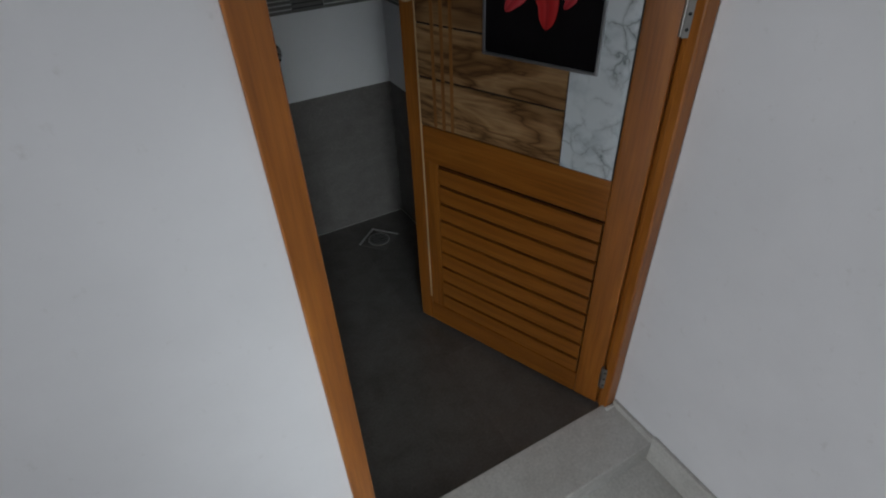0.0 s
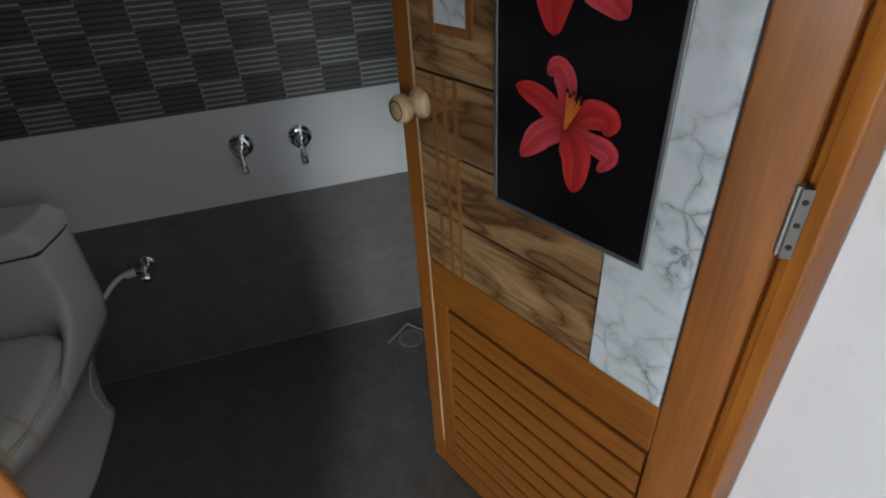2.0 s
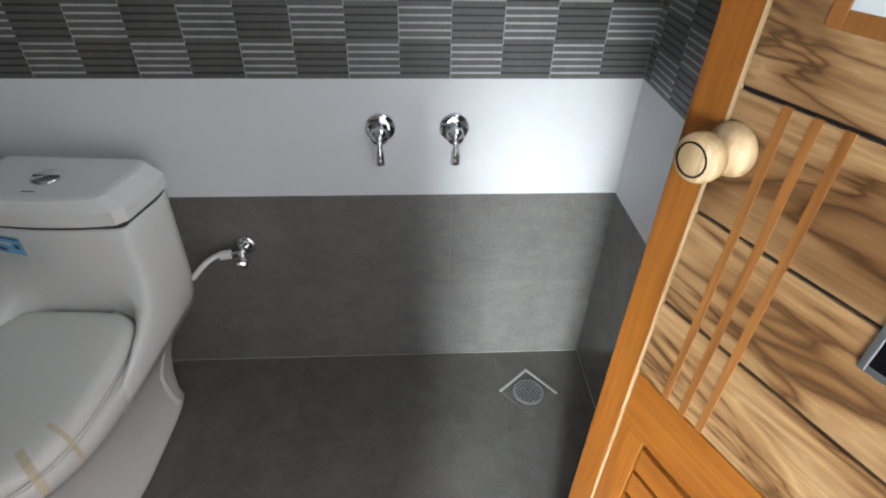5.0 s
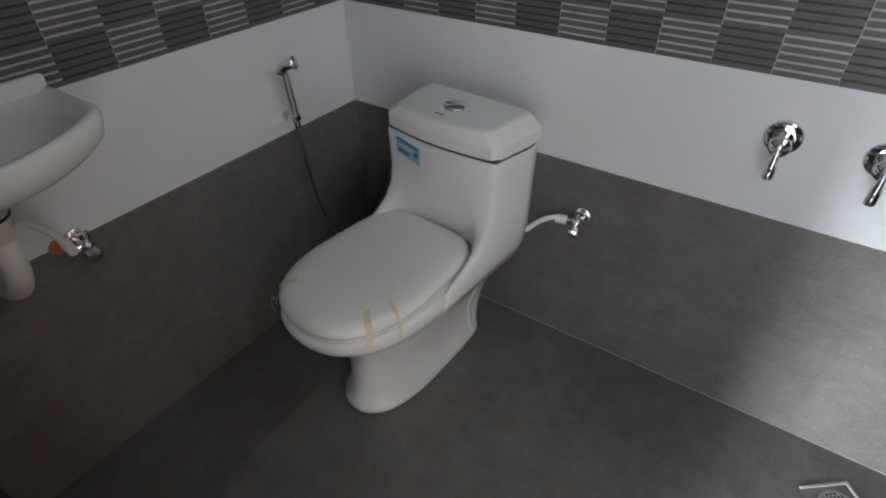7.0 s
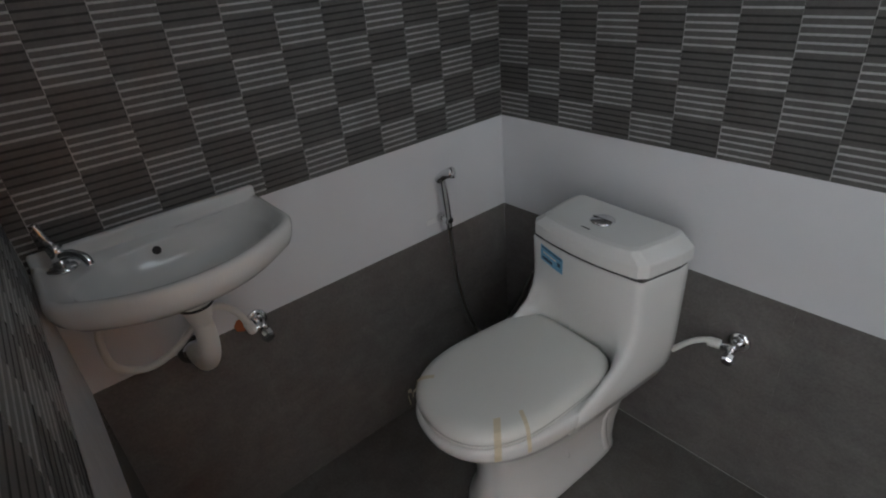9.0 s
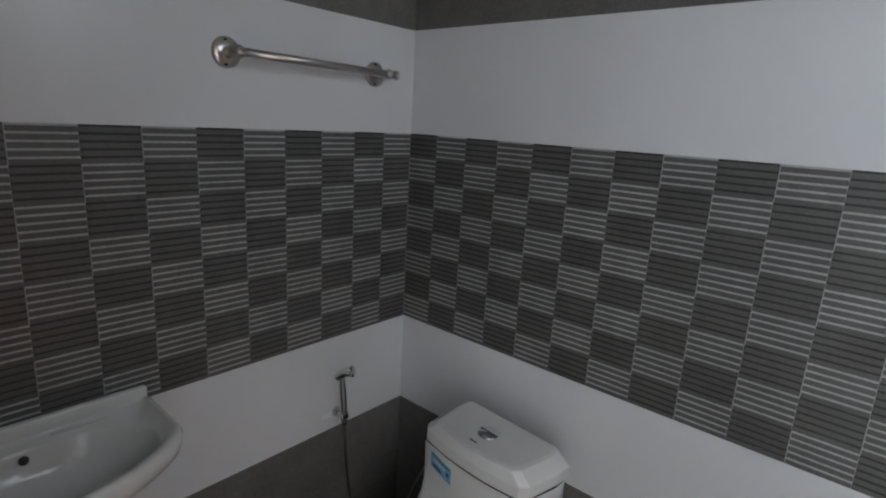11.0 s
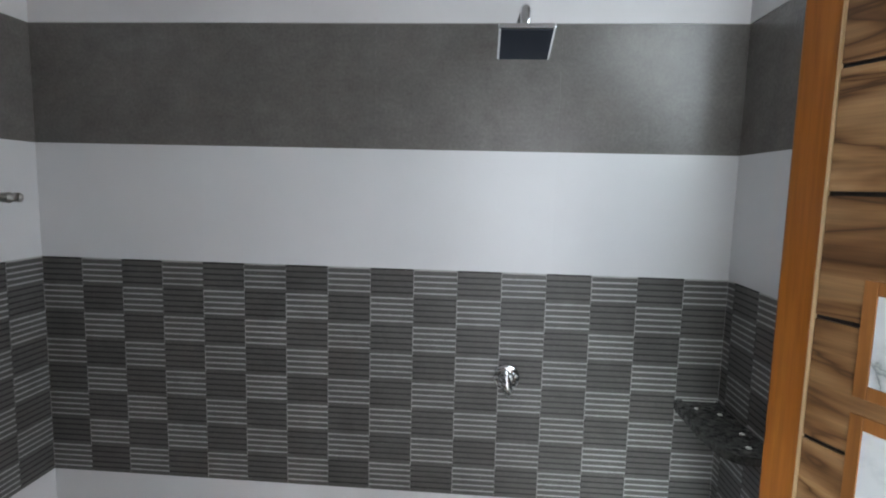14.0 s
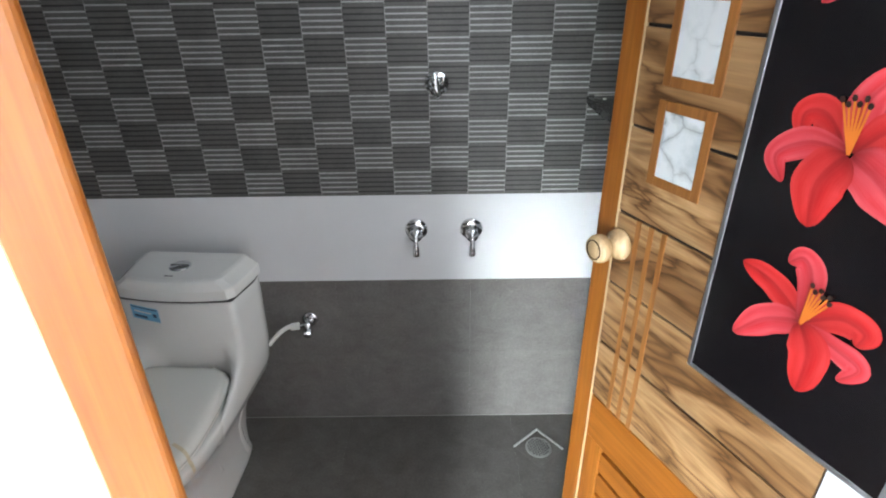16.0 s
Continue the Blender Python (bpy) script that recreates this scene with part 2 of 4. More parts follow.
def part(name, bm, mat, parent=None, label="", smooth=False, m=None):
    """Links a bmesh as one mesh object under a thing or part."""
    me = bpy.data.meshes.new(name)
    bm.normal_update()
    bm.to_mesh(me)
    bm.free()
    for one in (mat if isinstance(mat, (list, tuple)) else [mat]):
        me.materials.append(one)
    if smooth:
        me.polygons.foreach_set("use_smooth", [True] * len(me.polygons))
    return placed(name, me, parent, label, m)


def placed(name, me, parent=None, label="", m=None):
    ob = new(name, me)
    if m is not None:
        ob.matrix_basis = m
    if parent is not None:
        ob.parent = parent
    if label:
        ob["label"] = label
    return ob


def thing(name, label, category, m=None, group="", kind=""):
    ob = new(name)
    if m is not None:
        ob.matrix_basis = m
    return tagged(ob, label, category, group, kind)


def box(x0, y0, z0, x1, y1, z1, bevel=0.0, seg=2):
    bm = bmesh.new()
    bmesh.ops.create_cube(bm, size=1)
    for v in bm.verts:
        v.co = Vector(((x0 + x1) / 2 + v.co.x * (x1 - x0), (y0 + y1) / 2 + v.co.y * (y1 - y0), (z0 + z1) / 2 + v.co.z * (z1 - z0)))
    if bevel:
        bmesh.ops.bevel(bm, geom=bm.edges[:], offset=bevel, segments=seg, affect="EDGES", profile=0.5)
    return bm


def boxes(*all_boxes):
    out = bmesh.new()
    for b in all_boxes:
        one = box(*b)
        me = bpy.data.meshes.new("tmp")
        one.to_mesh(me)
        one.free()
        out.from_mesh(me)
        bpy.data.meshes.remove(me)
    return out


def loft(rings, cap=True):
    """A skin over closed rings with the same count of points."""
    bm = bmesh.new()
    rows = [[bm.verts.new(p) for p in r] for r in rings]
    n = len(rows[0])
    for a, b in zip(rows, rows[1:]):
        for i in range(n):
            bm.faces.new((a[i], a[(i + 1) % n], b[(i + 1) % n], b[i]))
    if cap:
        bm.faces.new(list(reversed(rows[0])))
        bm.faces.new(rows[-1])
    bmesh.ops.recalc_face_normals(bm, faces=bm.faces[:])
    return bm


def lathe(profile, n=28, cap=True):
    """Turned round z: (radius, z) from bottom to top."""
    return loft([[(r * math.cos(2 * math.pi * i / n), r * math.sin(2 * math.pi * i / n), z) for i in range(n)] for r, z in profile], cap)


def tube(points, radius, n=12, steps=8):
    """A round tube along a smooth line through the points."""
    p = [Vector(q) for q in points]
    line = []
    for i in range(len(p) - 1):
        a, b, c, d = p[max(i - 1, 0)], p[i], p[i + 1], p[min(i + 2, len(p) - 1)]
        for k in range(steps):
            t = k / steps
            line.append(0.5 * ((2 * b) + (c - a) * t + (2 * a - 5 * b + 4 * c - d) * t * t + (3 * b - a - 3 * c + d) * t ** 3))
    line.append(p[-1])
    rings, side = [], None
    for i, q in enumerate(line):
        way = (line[min(i + 1, len(line) - 1)] - line[max(i - 1, 0)]).normalized()
        if side is None:
            side = way.orthogonal().normalized()
        side = (side - way * side.dot(way)).normalized()
        up = way.cross(side)
        r = radius(i / (len(line) - 1)) if callable(radius) else radius
        rings.append([q + r * (side * math.cos(2 * math.pi * k / n) + up * math.sin(2 * math.pi * k / n)) for k in range(n)])
    return loft(rings)


def rod(a, b, r, n=16):
    return tube([a, b], r, n, 1)


def turned(bm, m):
    bmesh.ops.transform(bm, matrix=m, verts=bm.verts[:])
    return bm


# ---------------------------------------------------------------- structure


def setting(name, bm, mat, label, category):
    return tagged(part(name, bm, mat), label, category, kind="structure")


CORE = 0.0008   # the wall's core lies this far behind the tiles' faces
wall_back = setting("wall_back", box(-0.15, CORE, -0.1, W + 0.15, 0.15, CEIL), M_GROUT, "tiled back wall in grey and white bands", "wall")
wall_left = setting("wall_left", box(-0.15, FRONT_OUT, -0.1, -CORE, CORE, CEIL), M_GROUT, "tiled side wall in grey and white bands", "wall")
wx0, wx1 = W + CORE, W + 0.15
RIGHT_END = -1.12   # the side wall stops here, behind the open door
wall_right = setting("wall_right", boxes(
    (wx0, RIGHT_END, -0.1, wx1, WIN[0] - 0.012, CEIL), (HALL_R, FRONT_OUT, -0.1, wx1, RIGHT_END, CEIL), (wx0, WIN[1] + 0.012, -0.1, wx1, CORE, CEIL),
    (wx0, WIN[0] - 0.012, -0.1, wx1, WIN[1] + 0.012, WIN[2] - 0.012), (wx0, WIN[0] - 0.012, WIN[3], wx1, WIN[1] + 0.012, CEIL)),
    M_GROUT, "tiled side wall with a high window opening", "wall")
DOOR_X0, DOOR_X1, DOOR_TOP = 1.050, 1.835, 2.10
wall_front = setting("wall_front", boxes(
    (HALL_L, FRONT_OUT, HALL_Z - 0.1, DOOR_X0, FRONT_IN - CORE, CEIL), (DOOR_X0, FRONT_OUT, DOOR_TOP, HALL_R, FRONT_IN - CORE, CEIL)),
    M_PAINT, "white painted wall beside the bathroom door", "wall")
paint_back = part("painted_wall", box(0, -0.001, 2.102, W, CORE, CEIL), M_PAINT, wall_back)
part("painted_wall", box(-CORE, FRONT_IN, 2.102, 0.001, -0.001, CEIL), M_PAINT, wall_left)
part("painted_wall", boxes((W - 0.001, WIN[1] + 0.01, 2.102, wx0, -0.001, CEIL), (W - 0.001, RIGHT_END, 2.102, wx0, WIN[0] - 0.01, CEIL),
                           (W - 0.001, WIN[0] - 0.01, WIN[3], wx0, WIN[1] + 0.01, CEIL)), M_PAINT, wall_right)
setting("ceiling", box(HALL_L - 0.1, HALL_B - 0.1, CEIL, W + 0.15, 0.15, CEIL + 0.12), M_CEIL, "plain white painted ceiling", "ceiling")
floor = setting("floor", box(-0.1, -1.286, -0.1, HALL_R, 0.1, -CORE), M_GROUT, "dark grey stone-look bathroom floor", "floor")
hall_floor = setting("hall_floor", box(HALL_L - 0.1, HALL_B - 0.1, HALL_Z - 0.12, HALL_R + 0.05, FRONT_OUT, HALL_Z - CORE), M_GROUT, "pale tiled hall floor", "floor")
setting("hall_wall_right", box(HALL_R, HALL_B, HALL_Z - 0.1, HALL_R + 0.15, FRONT_OUT, CEIL), M_PAINT, "white painted hall wall beside the door", "wall")
# Unseen wall, its opening added only to let the fill lamp in.
setting("hall_wall_left", boxes((HALL_L - 0.15, HALL_B, HALL_Z - 0.1, HALL_L, -2.40, CEIL), (HALL_L - 0.15, -1.40, HALL_Z - 0.1, HALL_L, FRONT_OUT, CEIL), (HALL_L - 0.15, -2.40, HALL_Z - 0.1, HALL_L, -1.40, 0.9), (HALL_L - 0.15, -2.40, 2.1, HALL_L, -1.40, CEIL)), M_PAINT, "white unseen hall wall with an opening added for light", "wall")
# Unseen wall; the gap is added as the beam lamp's way in.
setting("hall_wall_back", boxes((HALL_L - 0.15, HALL_B - 0.15, HALL_Z - 0.1, 0.44, HALL_B, CEIL), (0.86, HALL_B - 0.15, HALL_Z - 0.1, HALL_R + 0.15, HALL_B, CEIL),
                                (0.44, HALL_B - 0.15, 2.12, 0.86, HALL_B, CEIL)), M_PAINT, "white unseen hall wall with a gap added for light", "wall")
setting("ground", box(-60, -60, -0.4, 60, 60, -0.22), M_EARTH, "bare ground around the house", "ground")

# step outside the door, and the skirting along the hall wall
threshold = tagged(part("door_step", box(HALL_L, -1.450, HALL_Z - 0.02, HALL_R - 0.001, -1.287, 0.03, 0.004), M_HALLTILE),
                   "pale tiled step below the bathroom door", "step", kind="structure")
part("skirting", box(HALL_R - 0.011, HALL_B, HALL_Z - 0.01, HALL_R, -1.450, 0.058, 0.002), M_HALLTILE, threshold, "pale skirting tile")
part("skirting", box(HALL_R - 0.011, -1.4495, 0.0, HALL_R, FRONT_OUT - 0.010, 0.050, 0.002), M_HALLTILE, threshold, "pale skirting tile")
part("grout_bead", box(HALL_R - 0.04, FRONT_OUT - 0.020, 0.028, HALL_R - 0.004, FRONT_OUT - 0.009, 0.037, 0.003), M_PLASTIC, threshold)

# ---------------------------------------------------------------- door frame and door
frame_ob = thing("door_frame", "varnished teak door frame set in the wall", "door frame", kind="structure")
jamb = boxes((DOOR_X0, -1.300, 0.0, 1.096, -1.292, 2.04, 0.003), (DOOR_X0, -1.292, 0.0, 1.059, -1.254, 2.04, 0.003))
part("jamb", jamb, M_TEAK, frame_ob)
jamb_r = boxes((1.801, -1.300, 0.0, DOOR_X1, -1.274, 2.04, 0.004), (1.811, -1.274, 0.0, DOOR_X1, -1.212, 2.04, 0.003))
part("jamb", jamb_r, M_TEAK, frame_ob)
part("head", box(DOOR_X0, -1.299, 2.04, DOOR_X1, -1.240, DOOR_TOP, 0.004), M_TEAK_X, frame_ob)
part("strike_plate", box(1.0585, -1.286, 1.05, 1.0610, -1.262, 1.15, 0.001), M_HINGE, frame_ob, "dull steel strike plate")

LEAF_W, LEAF_T, Z0, Z1 = 0.656, 0.032, 0.014, 2.034
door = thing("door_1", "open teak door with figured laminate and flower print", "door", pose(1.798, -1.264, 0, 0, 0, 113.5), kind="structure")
part("stile", box(0.0, -LEAF_T, Z0, 0.0715, 0, Z1, 0.003), M_TEAK, door)
part("stile", box(0.610, -LEAF_T, Z0, LEAF_W, 0, Z1, 0.003), M_TEAK, door)
part("bead", box(0.6075, -0.004, 0.12, 0.6105, 0.0012, Z1 - 0.08), M_KNOB, door, "thin pale wooden bead")
part("bottom_rail", box(0.072, -LEAF_T + 0.001, Z0 + 0.001, 0.607, -0.0005, 0.094, 0.002), M_TEAK_X, door)
part("middle_rail", box(0.072, -LEAF_T + 0.001, 0.638, 0.607, -0.0005, 0.745, 0.002), M_TEAK_X, door)
part("top_rail", box(0.072, -LEAF_T + 0.001, 1.96, 0.607, -0.0005, Z1 - 0.001, 0.002), M_TEAK_X, door)
part("inner_stile", box(0.562, -LEAF_T + 0.002, 0.0945, 0.607, -0.001, 0.6375, 0.002), M_TEAK, door)
# Sheet behind the slats, coloured near-black to paint the shade in their gaps.
part("groove_shade_sheet", box(0.0725, -LEAF_T + 0.003, 0.095, 0.6065, -0.012, 1.959), M_NEAR_BLACK, door)
N_SLAT = 9
pitch = (0.635 - 0.097) / N_SLAT
slat = None
for i in range(N_SLAT):
    z = 0.097 + i * pitch
    if slat is None:
        bm = bmesh.new()
        prof = [(-0.0115, 0.0), (-0.0022, 0.0), (-0.0012, 0.0010), (-0.0012, pitch - 0.0102), (-0.0022, pitch - 0.0092), (-0.0115, pitch - 0.0092)]
        ends = [[bm.verts.new((x, y, q)) for y, q in prof] for x in (0.0760, 0.5580)]
        for k in range(len(prof)):
            bm.faces.new((ends[0][k], ends[0][(k + 1) % 6], ends[1][(k + 1) % 6], ends[1][k]))
        bm.faces.new(ends[0])
        bm.faces.new(list(reversed(ends[1])))
        bmesh.ops.recalc_face_normals(bm, faces=bm.faces[:])
        slat = part("slat", bm, M_TEAK_X, door, m=pose(0, 0, z)).data
    else:
        placed("slat", slat, door, m=pose(0, 0, z))

# laminate face: planks between black lines, a marble strip, squares and upright strips
part("laminate_backing", box(0.072, -0.012, 0.746, 0.6068, -0.0035, 1.959), M_LINE, door, "black lines between the planks")
joints = [0.747, 0.878, 1.008, 1.144, 1.287, 1.430, 1.573, 1.712, 1.849, 1.958]
for a, b in zip(joints, joints[1:]):
    part("plank", box(0.2015, -0.0035, 0, 0.6062, 0.0, b - a - 0.005), M_FIGURED, door, m=pose(0, 0, a + 0.0025))
part("marble_strip", box(0.0745, -0.0035, 0.747, 0.1985, 0.0002, 1.958), M_MARBLE, door, "white veined marble strip")
for s in (0.5575, 0.530, 0.503):
    part("upright_strip", box(s - 0.0045, -0.002, 0.748, s + 0.0045, 0.0014, 1.143), M_TRIM, door, "thin brown strip")
for z in (1.224, 1.368, 1.512):
    panel = part("square_trim", boxes((0.458, -0.001, z - 0.015, 0.472, 0.0028, z + 0.111, 0.001), (0.543, -0.001, z - 0.015, 0.557, 0.0028, z + 0.111, 0.001),
                                      (0.472, -0.001, z - 0.015, 0.543, 0.0026, z, 0.001), (0.472, -0.001, z + 0.096, 0.543, 0.0026, z + 0.111, 0.001)),
                 M_TRIM, door, "brown frame round a marble square")
    part("marble_square", box(0.472, -0.001, z, 0.543, 0.0012, z + 0.096), M_MARBLE, panel, "white veined marble square")

# the flower picture
PIC = (0.138, 0.412, 0.967, 1.72)
picture = part("picture", box(PIC[0] + 0.007, -0.001, PIC[2] + 0.007, PIC[1] - 0.007, 0.004, PIC[3] - 0.007), M_BLACK, door, "black print with red lilies")
part("picture_edging", boxes((PIC[0], 0, PIC[2], PIC[0] + 0.007, 0.0052, PIC[3], 0.001), (PIC[1] - 0.007, 0, PIC[2], PIC[1], 0.0052, PIC[3], 0.001),
                             (PIC[0] + 0.007, 0, PIC[2], PIC[1] - 0.007, 0.0050, PIC[2] + 0.007, 0.001), (PIC[0] + 0.007, 0, PIC[3] - 0.007, PIC[1] - 0.007, 0.0050, PIC[3], 0.001)),
     M_SILVER, door, "silver edging of the print")


def petal(points, width, mat, level):
    """One flat printed petal along a bowed line from the flower's heart to its tip."""
    p = [Vector(q) for q in points]
    bm = bmesh.new()
    uv = bm.loops.layers.uv.new("uv")
    rows, k, n = [], 6, 9
    line = []
    for i in range(len(p) - 1):
        a, b, c, d = p[max(i - 1, 0)], p[i], p[i + 1], p[min(i + 2, len(p) - 1)]
        line += [0.5 * ((2 * b) + (c - a) * t + (2 * a - 5 * b + 4 * c - d) * t * t + (3 * b - a - 3 * c + d) * t ** 3) for t in [j / n for j in range(n)]]
    line.append(p[-1])
    for i, q in enumerate(line):
        t = i / (len(line) - 1)
        way = (line[min(i + 1, len(line) - 1)] - line[max(i - 1, 0)]).normalized()
        side = Vector((-way.y, way.x))
        w = width * (0.10 + 3.1 * (t + 0.02) ** 0.8 * max(0.0, 1 - t) ** 0.92) * (1 + 0.04 * math.sin(t * 15 + width * 900))
        if t > 0.999:
            w = width * 0.04
        rows.append([(t, j / k, bm.verts.new((q.x + side.x * w * (j / k * 2 - 1), level, q.y + side.y * w * (j / k * 2 - 1)))) for j in range(k + 1)])
    for r, s in zip(rows, rows[1:]):
        for j in range(k):
            four = (r[j], r[j + 1], s[j + 1], s[j])
            f = bm.faces.new([q[2] for q in four])
            for loop, q in zip(f.loops, four):
                loop[uv].uv = (q[0], q[1])
    bmesh.ops.recalc_face_normals(bm, faces=bm.faces[:])
    part("petal", bm, mat, picture)


def lily(c, petals, stamen, wide=0.79):
    """petals: (half width, pink, points away from the heart)."""
    for i, (w, pink, pts) in enumerate(petals):
        petal([(c[0] + wide * x, c[1] + z) for x, z in pts], w, M_PETAL_PINK if pink else M_PETAL, 0.0044 + i * 0.0003)
    for i in range(6):
        ang = (i - 2.5) * 0.10
        d = Vector(stamen).normalized()
        d = Vector((d.x * math.cos(ang) - d.y * math.sin(ang), d.x * math.sin(ang) + d.y * math.cos(ang)))
        a, b = Vector(c) + d * 0.002, Vector(c) + d * (Vector(stamen).length * (1 - 0.10 * (i % 2)))
        e = Vector((-d.y, d.x)) * 0.0012
        bm = bmesh.new()
        bm.faces.new([bm.verts.new((q.x, 0.0076 + i * 0.0001, q.y)) for q in (a - e, a + e, b + e, b - e)])
        part("stamen", bm, M_STAMEN, picture)
        bm = bmesh.new()
        bm.faces.new([bm.verts.new((b.x + e.x * 2.4 * math.cos(k) + d.x * 0.0035 * math.sin(k), 0.0083 + i * 0.0001, b.y + e.y * 2.4 * math.cos(k) + d.y * 0.0035 * math.sin(k))) for k in [j * math.pi / 4 for j in range(8)]])
        part("anther", bm, M_ANTHER, picture)


SIDE_LILY = [(0.017, 0, [(0.002, 0.006), (0.057, 0.032), (0.114, 0.041)]), (0.019, 1, [(0.002, 0.004), (0.052, -0.018), (0.098, -0.061)]),
             (0.016, 1, [(0.0, 0.002), (0.005, 0.057), (0.024, 0.078), (0.044, 0.066)]), (0.018, 0, [(-0.002, 0.004), (-0.045, 0.030), (-0.080, 0.028), (-0.076, 0.009)]),
             (0.014, 1, [(-0.004, 0.001), (-0.055, -0.006), (-0.090, -0.015), (-0.070, -0.041)]), (0.023, 0, [(-0.001, 0.002), (-0.025, -0.032), (-0.025, -0.085)])]
FRONT_LILY = [(0.016, 0, [(0.004, 0.004), (0.038, 0.036), (0.064, 0.033), (0.063, 0.007)]), (0.017, 1, [(0.0, 0.004), (-0.001, 0.058), (-0.032, 0.091)]),
              (0.016, 0, [(-0.003, 0.004), (-0.036, 0.036), (-0.078, 0.030)]), (0.016, 1, [(0.004, 0.003), (0.048, 0.005), (0.086, -0.018), (0.069, -0.047)]),
              (0.027, 1, [(-0.003, 0.001), (-0.042, -0.018), (-0.090, -0.054)]), (0.027, 0, [(0.002, 0.001), (0.024, -0.035), (0.021, -0.086)])]
lily((0.279, 1.124), SIDE_LILY, (-0.014, 0.052))
lily((0.288, 1.325), FRONT_LILY, (0.008, 0.058), 0.89)
lily((0.284, 1.527), SIDE_LILY, (-0.014, 0.052))

# knob: rose and ball, turned from pale wood
knob = part("door_knob", turned(lathe([(0.0, -0.001), (0.031, 0.0), (0.0325, 0.004), (0.030, 0.012), (0.022, 0.019), (0.0165, 0.024), (0.0165, 0.031), (0.021, 0.037),
                                       (0.0275, 0.043), (0.029, 0.051), (0.0285, 0.059), (0.025, 0.066), (0.0, 0.067)], 36), pose(0.592, 0, 1.088, -90) @ Matrix.Scale(0.84, 4)),
            M_KNOB, door, "pale turned wooden knob", True)
part("ring", turned(lathe([(0.0185, 0.0665), (0.0205, 0.0665), (0.0205, 0.0676), (0.0185, 0.0676), (0.0185, 0.0665)], 36, False), pose(0.592, 0, 1.088, -90) @ Matrix.Scale(0.84, 4)), M_NEAR_BLACK, knob, "dark inlaid ring")

for z in (0.096, 1.065, 1.84):
    hinge = part("hinge", box(-0.0030, -0.004, z, 0.000, 0.0075, z + 0.080, 0.0006), M_HINGE, door, "dull steel butt hinge")
    for k in range(5):
        part("barrel", turned(lathe([(0.0042, 0.0005), (0.0046, 0.001), (0.0046, 0.0150), (0.0042, 0.0155)], 14), pose(-0.001, 0.0025, z + k * 0.016)), M_HINGE, hinge)
    part("plate", turned(box(-0.0055, -0.0008, z, 0.0055, 0.0008, z + 0.080), pose(-0.010, 0.007, 0, 0, 0, 28)), M_HINGE, hinge)
    for dz in (0.014, 0.040, 0.066):
        part("screw", turned(lathe([(0.0, 0), (0.0032, 0.0), (0.0028, 0.0012), (0.0, 0.0013)], 10), pose(-0.0105, 0.0078, z + dz, -90, 0, 28)), M_SCREW, hinge)

# ---------------------------------------------------------------- toilet


def outline(n, yb, yf, hwf, hwb, pf, pb, z, x0=0.0):
    """A closed ring: rounded front (low y) and squarer back, its half width passing from front to back."""
    out = []
    for i in range(n):
        a = 2 * math.pi * i / n
        c, s = math.cos(a), math.sin(a)
        p = pf if s < 0 else pb
        u = math.copysign(abs(s) ** (2 / p), s)
        y = (yb + yf) / 2 + (yb - yf) / 2 * u
        t = (u + 1) / 2
        x = (hwf * (1 - t) + hwb * t) * math.copysign(abs(c) ** (2 / p), c)
        out.append((x0 + x, y, z))
    return out


toilet = thing("toilet", "white one-piece porcelain toilet with its lid closed", "toilet", pose(0.503, -0.074, 0, 0, 0, -4.5))
NT = 56
body = [(0.000, -0.045, -0.524, 0.116, 0.096), (0.012, -0.042, -0.529, 0.121, 0.101), (0.030, -0.044, -0.524, 0.117, 0.097), (0.046, -0.042, -0.508, 0.104, 0.093),
        (0.11, -0.034, -0.498, 0.098, 0.093), (0.18, -0.018, -0.500, 0.103, 0.102), (0.235, -0.006, -0.520, 0.120, 0.120), (0.285, 0.0, -0.560, 0.148, 0.138),
        (0.33, 0.003, -0.600, 0.174, 0.160), (0.352, 0.004, -0.626, 0.188, 0.172), (0.370, 0.004, -0.638, 0.193, 0.178), (0.392, 0.004, -0.643, 0.194, 0.179), (0.400, 0.004, -0.640, 0.191, 0.178), (0.404, 0.003, -0.632, 0.184, 0.174)]
part("bowl", loft([outline(NT, yb, yf, a, b, 2.3, 6, z, -0.018) for z, yb, yf, a, b in body]), M_CERAMIC, toilet, smooth=True)
# height, back, middle of the front, cheeks' front, half widths front and back, share of the cheeks
tank = [(0.33, 0.006, -0.150, -0.36, 0.160, 0.160, 1.0), (0.37, 0.006, -0.150, -0.36, 0.174, 0.174, 1.0), (0.405, 0.006, -0.150, -0.345, 0.177, 0.180, 1.0), (0.425, 0.006, -0.152, -0.31, 0.177, 0.183, 0.92),
        (0.45, 0.006, -0.155, -0.265, 0.176, 0.185, 0.78), (0.48, 0.006, -0.160, -0.230, 0.175, 0.186, 0.55), (0.52, 0.006, -0.166, -0.205, 0.174, 0.187, 0.3),
        (0.56, 0.006, -0.171, -0.19, 0.173, 0.188, 0.12), (0.60, 0.006, -0.174, -0.18, 0.173, 0.189, 0.03), (0.64, 0.006, -0.176, -0.176, 0.173, 0.190, 0.0), (0.672, 0.006, -0.176, -0.176, 0.174, 0.190, 0.0), (0.678, 0.004, -0.172, -0.172, 0.170, 0.187, 0.0)]


